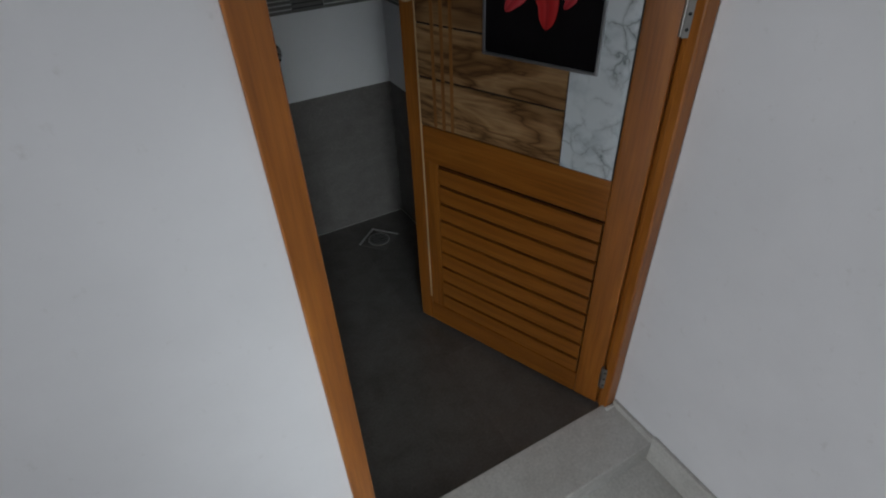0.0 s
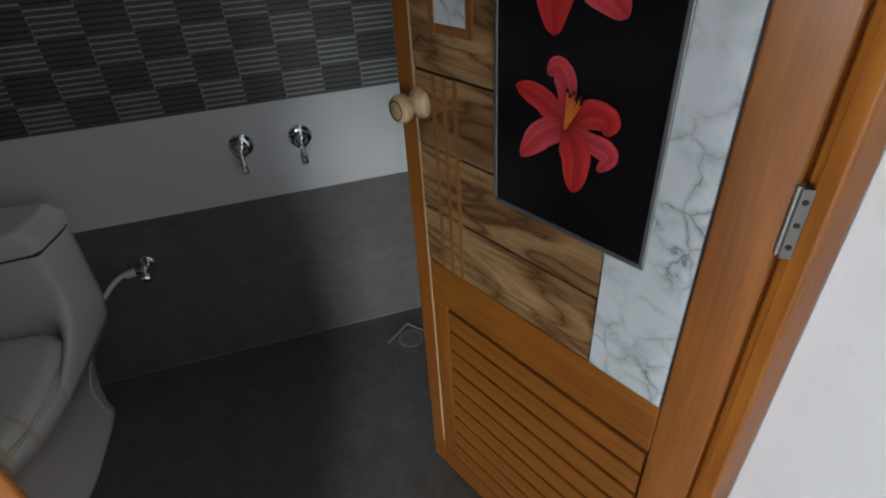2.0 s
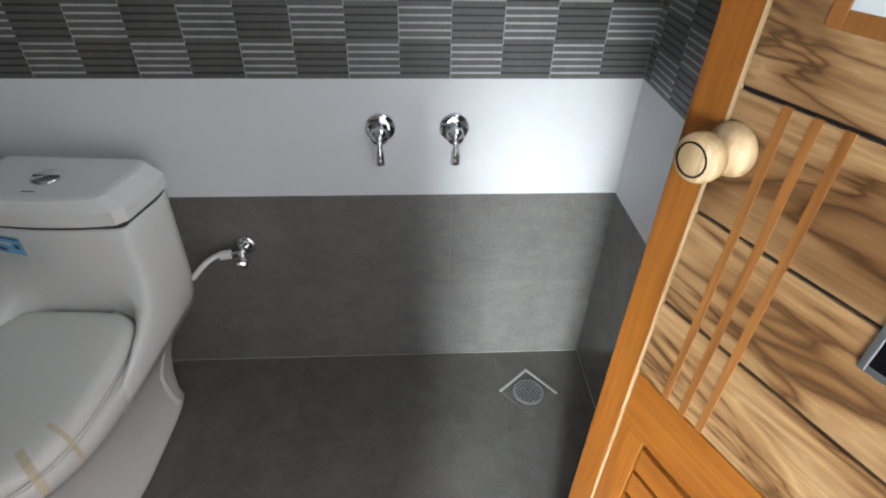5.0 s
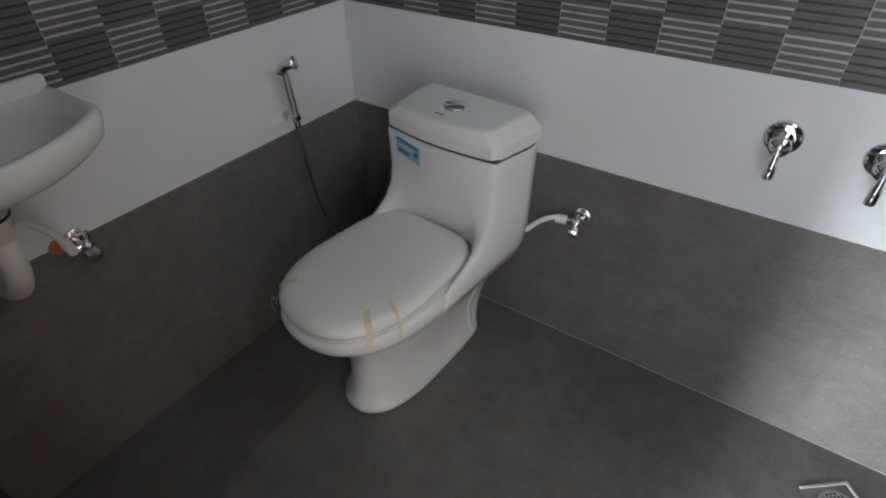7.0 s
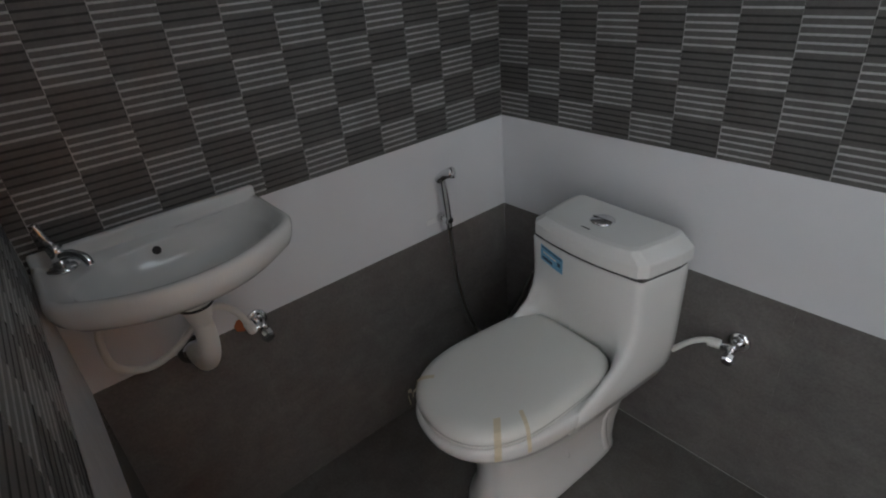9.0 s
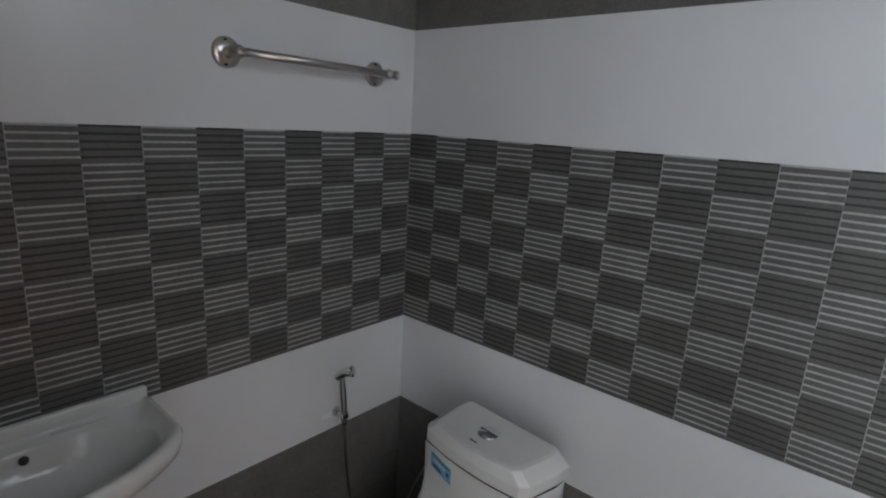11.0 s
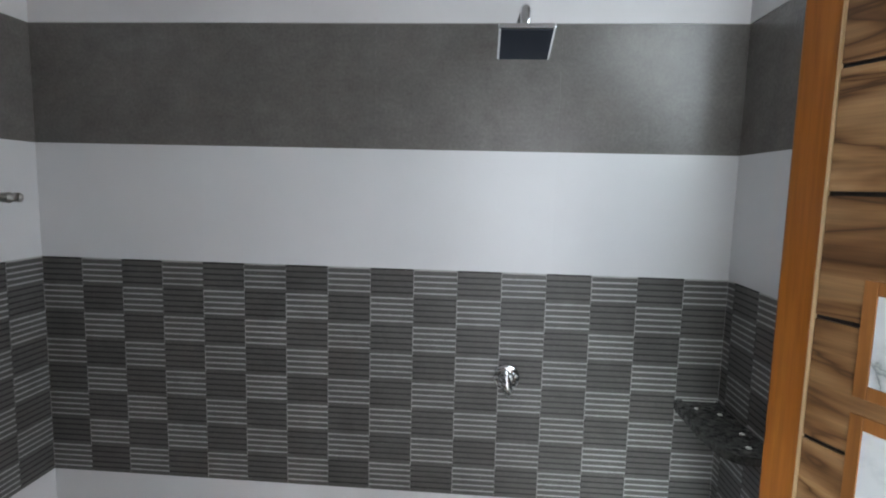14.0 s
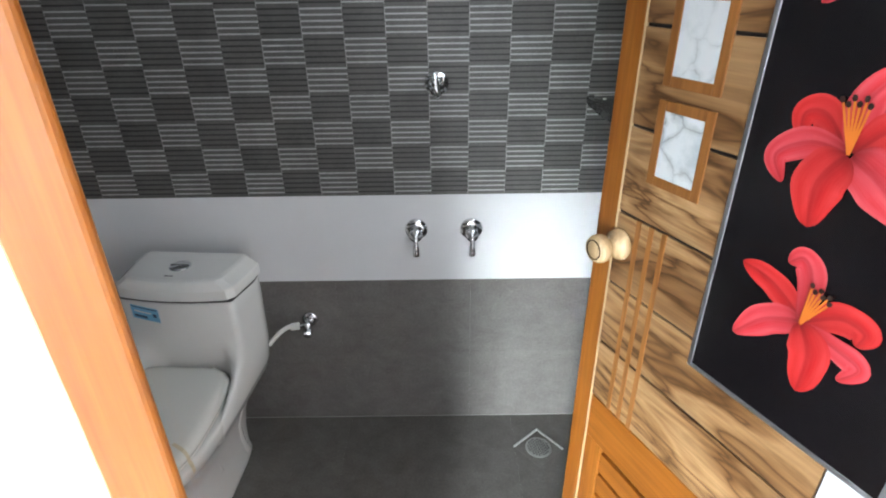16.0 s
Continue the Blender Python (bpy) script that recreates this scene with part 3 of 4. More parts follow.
def tank_ring(yb, ym, yc, hwf, hwb, k, z):
    """The tank in plan: flat back, slanting cheeks and a bowed front; lower down the cheeks run forward round the seat."""
    top = [(1, 0.80 * ym), (0.992, 0.875 * ym), (0.965, 0.905 * ym), (0.88, 0.928 * ym), (0.65, 0.952 * ym), (0.5, 0.975 * ym), (0.2, 0.998 * ym), (0, ym)]
    low = [(1, 0.80 * yc), (0.985, 0.93 * yc), (0.955, 0.985 * yc), (0.915, yc), (0.87, 0.62 * yc + 0.38 * ym), (0.80, 0.2 * yc + 0.8 * ym), (0.4, ym), (0, ym)]
    half = [(0.0, yb), (hwb * 0.93, yb), (hwb * 0.985, yb - 0.012), (hwb, yb - 0.035), (hwb, yb - 0.055)]
    half += [(hwf * (a[0] + (b[0] - a[0]) * k), a[1] + (b[1] - a[1]) * k) for a, b in zip(top, low)]
    pts = [Vector(p) for p in half] + [Vector((-p[0], p[1])) for p in reversed(half[1:-1])]
    return [(p.x, p.y, z) for p in pts]


part("tank", loft([tank_ring(yb, ym, yc, a, b, k, z) for z, yb, ym, yc, a, b, k in tank]), M_CERAMIC, toilet, smooth=True)
part("seam", loft([tank_ring(0.004, -0.174, -0.174, 0.172, 0.188, 0, z) for z in (0.6775, 0.686)]), M_SEAM, toilet, "thin dark gap under the tank lid")


def lid_ring(z, side, front, e=0.0):
    """The tank lid in plan: flat back, straight sides, short slanting corners and a bowed front."""
    hb, hf, yb, ym = 0.191 + e - side, 0.176 + e - side, 0.006, -0.179 - e + front
    half = [(0, yb), (hb * 0.5, yb), (hb - 0.006, yb), (hb, yb - 0.006), (hb, yb - 0.05), (hf, ym * 0.80), (hf - 0.005, ym * 0.83)]
    half += [(hf * u, ym * (1 - 0.115 * u ** 2.2)) for u in (0.90, 0.8, 0.65, 0.5, 0.35, 0.2, 0)]
    return [(x, y, z) for x, y in half] + [(-x, y, z) for x, y in reversed(half[1:-1])]


tank_lid = part("tank_lid", loft([lid_ring(*r) for r in ((0.6855, 0.0015, 0.001), (0.687, 0.0, 0.0), (0.716, 0.0, 0.0), (0.720, 0.0015, 0.001), (0.738, 0.026, 0.005), (0.7435, 0.032, 0.009), (0.7465, 0.042, 0.020))]), M_CERAMIC, toilet)
part("flush_button", turned(lathe([(0.0, 0.0), (0.031, 0.0), (0.031, 0.004), (0.028, 0.007), (0.0, 0.0085)], 32), pose(-0.005, -0.085, 0.7455)), M_CHROME, tank_lid, "chrome oval flush button", True)
part("button_split", box(-0.0335, -0.0858, 0.7525, 0.0235, -0.0842, 0.7545), M_SEAM, tank_lid)
part("badge", box(-0.024, -0.142, 0.744, 0.002, -0.137, 0.7467), M_SEAM, tank_lid)


def seat_ring(z, e):
    return outline(NT, -0.150 + min(e, 0), -0.640 - e, 0.189 + e, 0.172 + e, 2.3, 5.0, z, -0.020)


part("seat", loft([seat_ring(z, e) for z, e in ((0.403, -0.016), (0.405, -0.009), (0.411, -0.008), (0.413, -0.015))]), M_LID, toilet, smooth=True)
seat_lid = part("seat_lid", loft([seat_ring(z, e) for z, e in ((0.414, -0.015), (0.4155, -0.008), (0.424, -0.006), (0.434, -0.009), (0.443, -0.018), (0.448, -0.033), (0.451, -0.06), (0.4525, -0.11))]),
                M_LID, toilet, "ivory plastic lid, closed", True)
for sx in (-1, 1):
    part("seat_hinge", turned(lathe([(0.0, -0.018), (0.011, -0.018), (0.012, -0.012), (0.012, 0.012), (0.011, 0.018), (0.0, 0.018)], 16), pose(sx * 0.095 - 0.018, -0.152, 0.425, 0, 90)), M_LID, toilet, smooth=True)


def tape(index, spread, side=1):
    """Yellowed tape that runs from the lid over its edge down to the bowl."""
    rows = []
    for z, e in ((0.4515, -0.050), (0.4492, -0.033), (0.4442, -0.0165), (0.435, -0.0068), (0.424, -0.0042), (0.412, -0.0045), (0.4065, 0.0005), (0.398, 0.0062), (0.382, 0.0066)):
        r = seat_ring(z, e)
        a = Vector(r[index % NT])
        b = Vector(r[(index + 1) % NT])
        d = (b - a).normalized() * spread
        rows.append((a - d, a + d))
    bm = bmesh.new()
    vs = [(bm.verts.new(u + Vector((0, 0, 0.0008))), bm.verts.new(v + Vector((0, 0, 0.0008)))) for u, v in rows]
    for u, v in zip(vs, vs[1:]):
        bm.faces.new((u[0], u[1], v[1], v[0]))
    part("tape", bm, M_TAPE, toilet, "yellowed strip of packing tape")


tape(53, 0.005)
tape(50, 0.008)
tape(36, 0.006)

# a loose end of that tape curls away from the rim and hangs down
loose = bmesh.new()
start = Vector(seat_ring(0.400, 0.008)[36])
out = (start - Vector((-0.020, -0.40, 0.400))).normalized()
along = Vector((-out.y, out.x, 0))
strip = [[loose.verts.new(start + out * (0.6 * o) + along * (w + 0.3 * o) + Vector((0, 0, dz))) for w in (-0.006, 0.006)]
         for o, dz in ((0.0, 0.004), (0.008, 0.010), (0.015, 0.006), (0.017, -0.006), (0.013, -0.022), (0.010, -0.036), (0.013, -0.048))]
for u, v in zip(strip, strip[1:]):
    loose.faces.new((u[0], u[1], v[1], v[0]))
bmesh.ops.solidify(loose, geom=loose.faces[:], thickness=0.0006)
part("tape_end", loose, M_TAPE, toilet, "loose curled end of pale tape")


def tank_front(x, z):
    yf = -0.1768 if z > 0.6 else -0.182
    u = abs(x) / 0.1735
    knots = [(0, 1), (0.2, 0.998), (0.5, 0.975), (0.88, 0.928), (0.965, 0.905), (1, 0.82)]
    for (a, p), (b, q) in zip(knots, knots[1:]):
        if u <= b:
            return yf * (p + (q - p) * (u - a) / (b - a))
    return yf * 0.82


def on_tank(name, mat, x0, x1, z0, z1, proud, slope=-0.14, label=""):
    bm = bmesh.new()
    cols = []
    for i in range(9):
        x = x0 + (x1 - x0) * i / 8
        sh = slope * (x - x0)
        cols.append([bm.verts.new((x, tank_front(x, z) - proud, z + sh)) for z in (z0, z1)])
    for a, b in zip(cols, cols[1:]):
        bm.faces.new((a[0], b[0], b[1], a[1]))
    return part(name, bm, mat, toilet, label)


on_tank("sticker", M_STICKER, -0.132, -0.047, 0.622, 0.668, 0.0016, label="blue printed product sticker")
on_tank("sticker_print", M_STICKER_DARK, -0.128, -0.051, 0.660, 0.664, 0.0022)
on_tank("sticker_print", M_STICKER_DARK, -0.125, -0.085, 0.627, 0.636, 0.0022)
on_tank("sticker_print", M_STICKER_DARK, -0.066, -0.055, 0.628, 0.640, 0.0022)
on_tank("sticker_print", M_CERAMIC, -0.122, -0.070, 0.645, 0.650, 0.0022)

# low ribs cast into the pedestal's sides
for sx in (-1, 1):
    part("cast_rib", tube([(-0.018 + sx * 0.099, -0.295, 0.20), (-0.018 + sx * 0.0965, -0.285, 0.165), (-0.018 + sx * 0.0955, -0.27, 0.12)], 0.0045, 10, 5), M_CERAMIC, toilet, smooth=True)
    part("cast_rib", tube([(-0.018 + sx * 0.126, -0.118, 0.275), (-0.018 + sx * 0.113, -0.125, 0.24), (-0.018 + sx * 0.094, -0.13, 0.17), (-0.018 + sx * 0.088, -0.115, 0.08), (-0.018 + sx * 0.094, -0.105, 0.03)], 0.012, 10, 5), M_CERAMIC, toilet, smooth=True)

# ---------------------------------------------------------------- taps and valves


def flange(r=0.034, depth=0.012):
    return turned(lathe([(0.0, 0.0), (r, 0.0), (r, 0.003), (r * 0.93, 0.007), (r * 0.6, depth), (0.0, depth)], 32), pose(0, 0, 0, 90))


def wall_tap(x, z, group):
    """A chrome wall tap whose lever hangs straight down."""
    t = thing("wall_tap", "chrome wall tap with its lever hanging down", "tap", pose(x, 0, z), group)
    part("flange", flange(0.036), M_CHROME, t, smooth=True)
    part("body", turned(lathe([(0.0, 0.010), (0.0205, 0.010), (0.0215, 0.022), (0.0190, 0.040), (0.0205, 0.046), (0.019, 0.055), (0.0, 0.058)], 28), pose(0, 0, 0, 90)), M_CHROME, t, smooth=True)
    part("lever", tube([(0, -0.045, 0.004), (0, -0.060, -0.006), (0, -0.062, -0.024), (0, -0.060, -0.044), (0, -0.058, -0.063)],
                       lambda u: 0.0105 - 0.004 * math.sin(min(1, u * 1.5) * math.pi) + 0.0008 * (u > 0.8), 16, 6), M_CHROME, t, smooth=True)
    return t


wall_tap(1.177, 0.784, "taps on the back wall")
wall_tap(1.350, 0.784, "taps on the back wall")

mixer = thing("shower_valve", "chrome shower valve with an upright lever", "tap", pose(1.248, -0.001, 1.229))
part("flange", flange(0.034, 0.010), M_CHROME, mixer, smooth=True)
part("body", turned(lathe([(0.0, 0.008), (0.022, 0.008), (0.023, 0.03), (0.020, 0.045), (0.0, 0.048)], 28), pose(0, 0, 0, 90)), M_CHROME, mixer, smooth=True)
part("lever", tube([(0.004, -0.050, -0.032), (0.001, -0.060, -0.012), (-0.003, -0.062, 0.012), (-0.006, -0.056, 0.038)], lambda u: 0.005 + 0.0070 * math.sin(u * math.pi), 14, 6), M_CHROME, mixer, smooth=True)
part("diverter", tube([(0.012, -0.040, 0.0), (0.018, -0.046, 0.016), (0.020, -0.046, 0.024)], lambda u: 0.0055 + 0.003 * u, 12, 5), M_CHROME, mixer, smooth=True)


def angle_valve(m, label):
    v = thing("angle_valve", label, "valve", m)
    part("flange", flange(0.026, 0.008), M_CHROME, v, smooth=True)
    part("body", rod((0, -0.004, 0), (0, -0.052, 0), 0.0105), M_CHROME, v, smooth=True)
    part("outlet", tube([(0, -0.034, 0), (-0.012, -0.036, -0.002), (-0.030, -0.038, -0.006)], 0.0095, 14, 4), M_CHROME, v, smooth=True)
    part("handle", turned(lathe([(0.0, 0.046), (0.014, 0.046), (0.0165, 0.052), (0.0165, 0.066), (0.013, 0.071), (0.0, 0.072)], 8), pose(0, 0, 0, 112)), M_CHROME, v)
    part("spindle", box(-0.004, -0.040, 0.008, 0.004, -0.030, 0.026, 0.002), M_CHROME, v)
    return v


angle_valve(pose(0.802, -0.001, 0.452), "chrome angle valve feeding the toilet tank")
hose = thing("supply_hose", "short white plastic hose from valve to toilet", "hose")
part("tube", tube([(0.762, -0.040, 0.446), (0.738, -0.048, 0.450), (0.710, -0.070, 0.440), (0.680, -0.095, 0.412)], 0.0075, 12, 6), M_PLASTIC, hose, smooth=True)
part("nut", rod((0.772, -0.0385, 0.448), (0.744, -0.045, 0.448), 0.0125, 8), M_PLASTIC, hose)

# hand spray on the side wall
spray = thing("hand_spray", "chrome toilet hand spray on a wall hook", "hand spray")
part("holder", turned(lathe([(0.0, 0.0), (0.017, 0.0), (0.017, 0.004), (0.010, 0.012), (0.010, 0.026), (0.0, 0.028)], 18), pose(0, -0.279, 0.652, 0, 90)), M_CHROME, spray, smooth=True)
part("clip", box(0.020, -0.293, 0.642, 0.046, -0.265, 0.662, 0.004), M_CHROME, spray)
part("handle", tube([(0.036, -0.276, 0.622), (0.036, -0.280, 0.690), (0.040, -0.288, 0.756), (0.044, -0.294, 0.793)], lambda u: 0.0085 + 0.003 * math.sin(u * math.pi), 16, 6), M_CHROME, spray, smooth=True)
part("head", tube([(0.034, -0.306, 0.786), (0.050, -0.291, 0.804), (0.076, -0.279, 0.814)], lambda u: 0.011 + 0.006 * u, 16, 5), M_CHROME, spray, smooth=True)
part("hose", tube([(0.036, -0.276, 0.624), (0.035, -0.270, 0.54), (0.034, -0.258, 0.42), (0.040, -0.235, 0.30), (0.050, -0.200, 0.20), (0.07, -0.140, 0.17), (0.10, -0.07, 0.24), (0.17, -0.045, 0.42)], 0.0048, 10, 8), M_STEEL, spray, "flexible steel hose", True)
angle_valve(pose(0.205, -0.001, 0.445), "chrome angle valve beside the toilet tank")
patch = tagged(part("grout_smear", box(-0.0005, -0.335, 0.640, 0.0012, -0.275, 0.657, 0.0005), M_CEIL), "pale dab of filler on the white tile", "filler")

# towel bar
bar = thing("towel_bar", "brushed steel towel bar on round flanges", "towel bar")
BAR = ((-0.594, 1.665), (-0.155, 1.660))
for y, z in BAR:
    fl = part("flange", turned(lathe([(0.0, 0.0), (0.034, 0.0), (0.034, 0.003), (0.029, 0.008), (0.012, 0.011), (0.0, 0.011)], 28), pose(0, y, z, 0, 90)), M_STEEL, bar, smooth=True)
    for dz in (-0.024, 0.024):
        part("screw", turned(lathe([(0, 0.004), (0.0055, 0.004), (0.0055, 0.0085), (0, 0.0088)], 10), pose(0, y - 0.004, z + dz, 0, 90)), M_SCREW, fl)
    part("post", turned(lathe([(0.014, 0.008), (0.011, 0.03), (0.0125, 0.055), (0.0135, 0.064), (0.008, 0.071), (0.0, 0.072)], 20), pose(0, y, z, 0, 90)), M_STEEL, bar, smooth=True)
part("rail", rod((0.058, -0.618, 1.6653), (0.058, -0.123, 1.6597), 0.0098, 20), M_STEEL, bar, smooth=True)
part("end_cap", turned(lathe([(0.0, 0), (0.0115, 0.0), (0.012, 0.010), (0.009, 0.015), (0, 0.016)], 18), pose(0.058, -0.133, 1.6598, -90)), M_STEEL, bar, smooth=True)

# shower head on its arm
shower = thing("rain_shower", "square chrome rain shower head on an arm", "shower head")
TILT = pose(1.244, -0.262, 1.985, -19)
part("plate", turned(box(-0.053, -0.053, 0.0, 0.053, 0.053, 0.011, 0.003), TILT), M_CHROME, shower)
part("nozzle_face", turned(box(-0.048, -0.048, -0.0015, 0.048, 0.048, 0.0015), TILT), M_NOZZLE, shower, "dark rubber nozzle face")
part("joint", turned(lathe([(0.017, 0.010), (0.014, 0.024), (0.012, 0.036), (0.0, 0.038)], 18), TILT), M_CHROME, shower, smooth=True)
part("arm", tube([(1.244, -0.252, 2.016), (1.244, -0.248, 2.042), (1.244, -0.230, 2.060), (1.244, -0.13, 2.068), (1.244, -0.002, 2.070)], 0.0105, 16, 8), M_CHROME, shower, smooth=True)
part("flange", turned(flange(0.030), pose(1.244, -0.001, 2.070)), M_CHROME, shower, smooth=True)

# corner shelf
shelf = thing("corner_shelf", "black granite corner shelf between tiled walls", "shelf")
plan = [(W + 0.001, 0.0005), (1.670, 0.0005), (1.666, -0.035), (1.664, -0.17), (1.674, -0.25), (1.700, -0.282), (W + 0.001, -0.290)]
part("slab", loft([[(x, y, z) for x, y in plan] for z in (1.172, 1.190)]), M_GRANITE, shelf)
# Pale discs on the slab imitate light glinting off the granite.
for x, y, z, w in ((1.705, -0.05, 1.1902, 0.010), (1.748, -0.08, 1.1902, 0.012), (1.752, -0.18, 1.1902, 0.011), (1.735, -0.245, 1.1902, 0.012)):
    part("mortar_spot", turned(lathe([(0, 0), (w * 0.5, 0.0), (w * 0.42, 0.002), (0, 0.0026)], 9), pose(x, y, z, 0, 0, 30)), M_PLASTIC, shelf, "pale spot standing for a glint on the granite")
part("mortar_bead", box(1.690, -0.003, 1.1895, 1.772, 0.0004, 1.1925, 0.001), M_GROUT, shelf, "thin bead of mortar")

# floor drain, turned by forty-five degrees
drain = thing("floor_drain", "square floor drain with a round steel grate", "drain", pose(1.588, -0.164, 0, 0, 0, 40))
part("bed", box(-0.061, -0.061, -0.004, 0.0555, 0.0555, 0.0014), M_FLOOR, drain, "grey mortar bed")
part("frame", boxes((0.056, -0.062, 0.0, 0.063, 0.063, 0.005, 0.001), (-0.062, 0.056, 0.0, 0.056, 0.063, 0.005, 0.001)), M_GROUT, drain, "pale square frame")
part("grate", lathe([(0.0, 0.0), (0.046, 0.0), (0.046, 0.0035), (0.042, 0.0042), (0.0, 0.0036)], 36), M_GRATE, drain, smooth=False)
for i in range(-4, 5):
    for j in range(-4, 5):
        x, y = i * 0.0095 + (j % 2) * 0.0047, j * 0.0088
        if x * x + y * y < 0.037 ** 2:
            part("hole", turned(lathe([(0.0, 0.0), (0.0031, 0.0), (0.0031, 0.0006), (0.0, 0.0006)], 8), pose(x, y, 0.0041)), M_SCREW, drain)

# ---------------------------------------------------------------- wash basin
basin = thing("wash_basin", "small white porcelain wash basin fixed to the wall", "basin")
BY, HY = -1.032, 0.222


def basin_ring(z, inset, back=0.006, deep=0.298):
    """The basin in plan: straight against the wall, square ends, bowed front."""
    hy, end = HY - inset, 0.200 - 0.6 * inset - (0.298 - deep) * 0.8
    out = []
    for i in range(31):
        s = 1 - 2 * i / 30
        over = max(0.0, (abs(s) - 0.93) / 0.07)
        out.append((end + (deep - inset - end) * (1 - abs(s) ** 2.1) - 0.016 * over ** 2, BY + hy * s, z))
    side = [(end - 0.016) * (1 - q) + back * q for q in (0.25, 0.5, 0.75)]
    out += [(x, BY - hy, z) for x in side]
    out += [(back, BY - hy + 2 * hy * i / 18, z) for i in range(19)]
    out += [(x, BY + hy, z) for x in reversed(side)]
    return out


AIM = [math.atan2((x - 0.14) / 0.16, (y - BY) / 0.21) for x, y, z in basin_ring(0, 0.02)]


def bowl_ring(z, k, cx=0.168):
    out = []
    for a in AIM:
        c, s = math.cos(a), math.sin(a)
        out.append((cx + (0.100 if s > 0 else 0.112) * k * math.copysign(abs(s) ** 0.9, s), BY + 0.182 * k * math.copysign(abs(c) ** 0.85, c), z))
    return out


rings = [basin_ring(0.800, 0.10, deep=0.25), basin_ring(0.811, 0.070, deep=0.265), basin_ring(0.842, 0.028, deep=0.288), basin_ring(0.866, 0.009), basin_ring(0.885, 0.002), basin_ring(0.905, 0.0), basin_ring(0.913, 0.003),
         basin_ring(0.916, 0.008), basin_ring(0.915, 0.016), basin_ring(0.909, 0.022), bowl_ring(0.907, 1.0), bowl_ring(0.900, 0.97), bowl_ring(0.876, 0.90), bowl_ring(0.850, 0.78), bowl_ring(0.834, 0.58), bowl_ring(0.826, 0.30), bowl_ring(0.824, 0.10)]
part("bowl", loft(rings), M_CERAMIC, basin, smooth=True)
part("back_ledge", box(0.0005, BY - HY + 0.004, 0.895, 0.020, BY + HY - 0.004, 0.938, 0.006, 3), M_CERAMIC, basin, smooth=True)
part("overflow", turned(lathe([(0.0, 0), (0.0085, 0), (0.0085, 0.002), (0, 0.002)], 18), pose(0.0665, -1.050, 0.889, 0, 72)), M_SCREW, basin, "dark overflow hole")
part("soap_ridge", box(0.038, -1.00, 0.908, 0.046, -0.90, 0.9125, 0.002), M_CERAMIC, basin)
part("waste", turned(lathe([(0.0, 0), (0.022, 0), (0.022, 0.003), (0.015, 0.005), (0, 0.004)], 24), pose(0.168, BY, 0.8245)), M_CHROME, basin, "chrome waste ring", True)

btap = thing("basin_tap", "small chrome pillar tap on the basin", "tap", pose(0.052, -1.203, 0.910))
part("base_disc", lathe([(0.0, 0.0), (0.028, 0.0), (0.028, 0.004), (0.020, 0.010), (0.0, 0.010)], 24), M_CHROME, btap, smooth=True)
part("body", lathe([(0.014, 0.006), (0.012, 0.03), (0.014, 0.042), (0.010, 0.050), (0.0, 0.051)], 20), M_CHROME, btap, smooth=True)
part("spout", tube([(0.004, 0.004, 0.026), (0.030, 0.020, 0.034), (0.058, 0.036, 0.030), (0.066, 0.040, 0.016)], lambda u: 0.009 - 0.001 * u, 14, 6), M_CHROME, btap, smooth=True)
part("lever", tube([(0, 0, 0.048), (-0.004, -0.006, 0.062), (-0.006, -0.014, 0.092)], lambda u: 0.0062 + 0.002 * u, 12, 5), M_CHROME, btap, smooth=True)

waste = thing("waste_pipe", "white plastic waste pipe under the basin", "pipe")
part("cup", turned(lathe([(0.016, -0.05), (0.019, -0.046), (0.030, -0.006), (0.034, 0.0), (0.034, 0.006), (0.0, 0.008)], 24), pose(0.155, BY, 0.790)), M_PLASTIC, waste, smooth=True)
part("collar", turned(lathe([(0.0345, 0.0), (0.0355, 0.001), (0.0355, 0.005), (0.0345, 0.006)], 24), pose(0.155, BY, 0.790)), M_RUBBER, waste)
part("bend", tube([(0.155, BY, 0.752), (0.152, BY, 0.708), (0.140, BY - 0.004, 0.664), (0.105, BY - 0.008, 0.622), (0.055, BY - 0.012, 0.602), (0.008, BY - 0.014, 0.597)], lambda u: 0.019 + 0.004 * math.sin(u * 3.1), 18, 6), M_PLASTIC, waste, smooth=True)
part("wall_sleeve", turned(lathe([(0.036, 0.0), (0.036, 0.004), (0.026, 0.007), (0.026, 0.0), (0.036, 0.0)], 24, False), pose(0.0005, BY - 0.014, 0.597, 0, 90)), M_RUBBER, waste)

angle_valve(pose(0.001, -0.890, 0.600, 0, 0, 90), "chrome angle valve under the wash basin")
bh = thing("basin_hose", "white plastic hose looping under the basin", "hose")
part("tube", tube([(0.040, -0.919, 0.610), (0.050, -0.942, 0.672), (0.075, -0.985, 0.722), (0.090, -1.04, 0.705), (0.085, -1.09, 0.668), (0.075, -1.15, 0.650), (0.060, -1.20, 0.675), (0.052, -1.205, 0.735), (0.052, -1.19, 0.79)], 0.0078, 12, 8), M_PLASTIC, bh, smooth=True)
part("nut", rod((0.040, -0.915, 0.596), (0.042, -0.923, 0.624), 0.0115, 8), M_PLASTIC, bh)
tagged(part("tile_chip", turned(lathe([(0, 0), (0.020, 0.0), (0.017, 0.0015), (0, 0.002)], 7), pose(0, -0.927, 0.600, 0, 90)), M_BRICK), "broken tile edge showing raw brick", "tile chip")

# ---------------------------------------------------------------- tiles, piece by piece
GAP = 0.00007
cache = {}


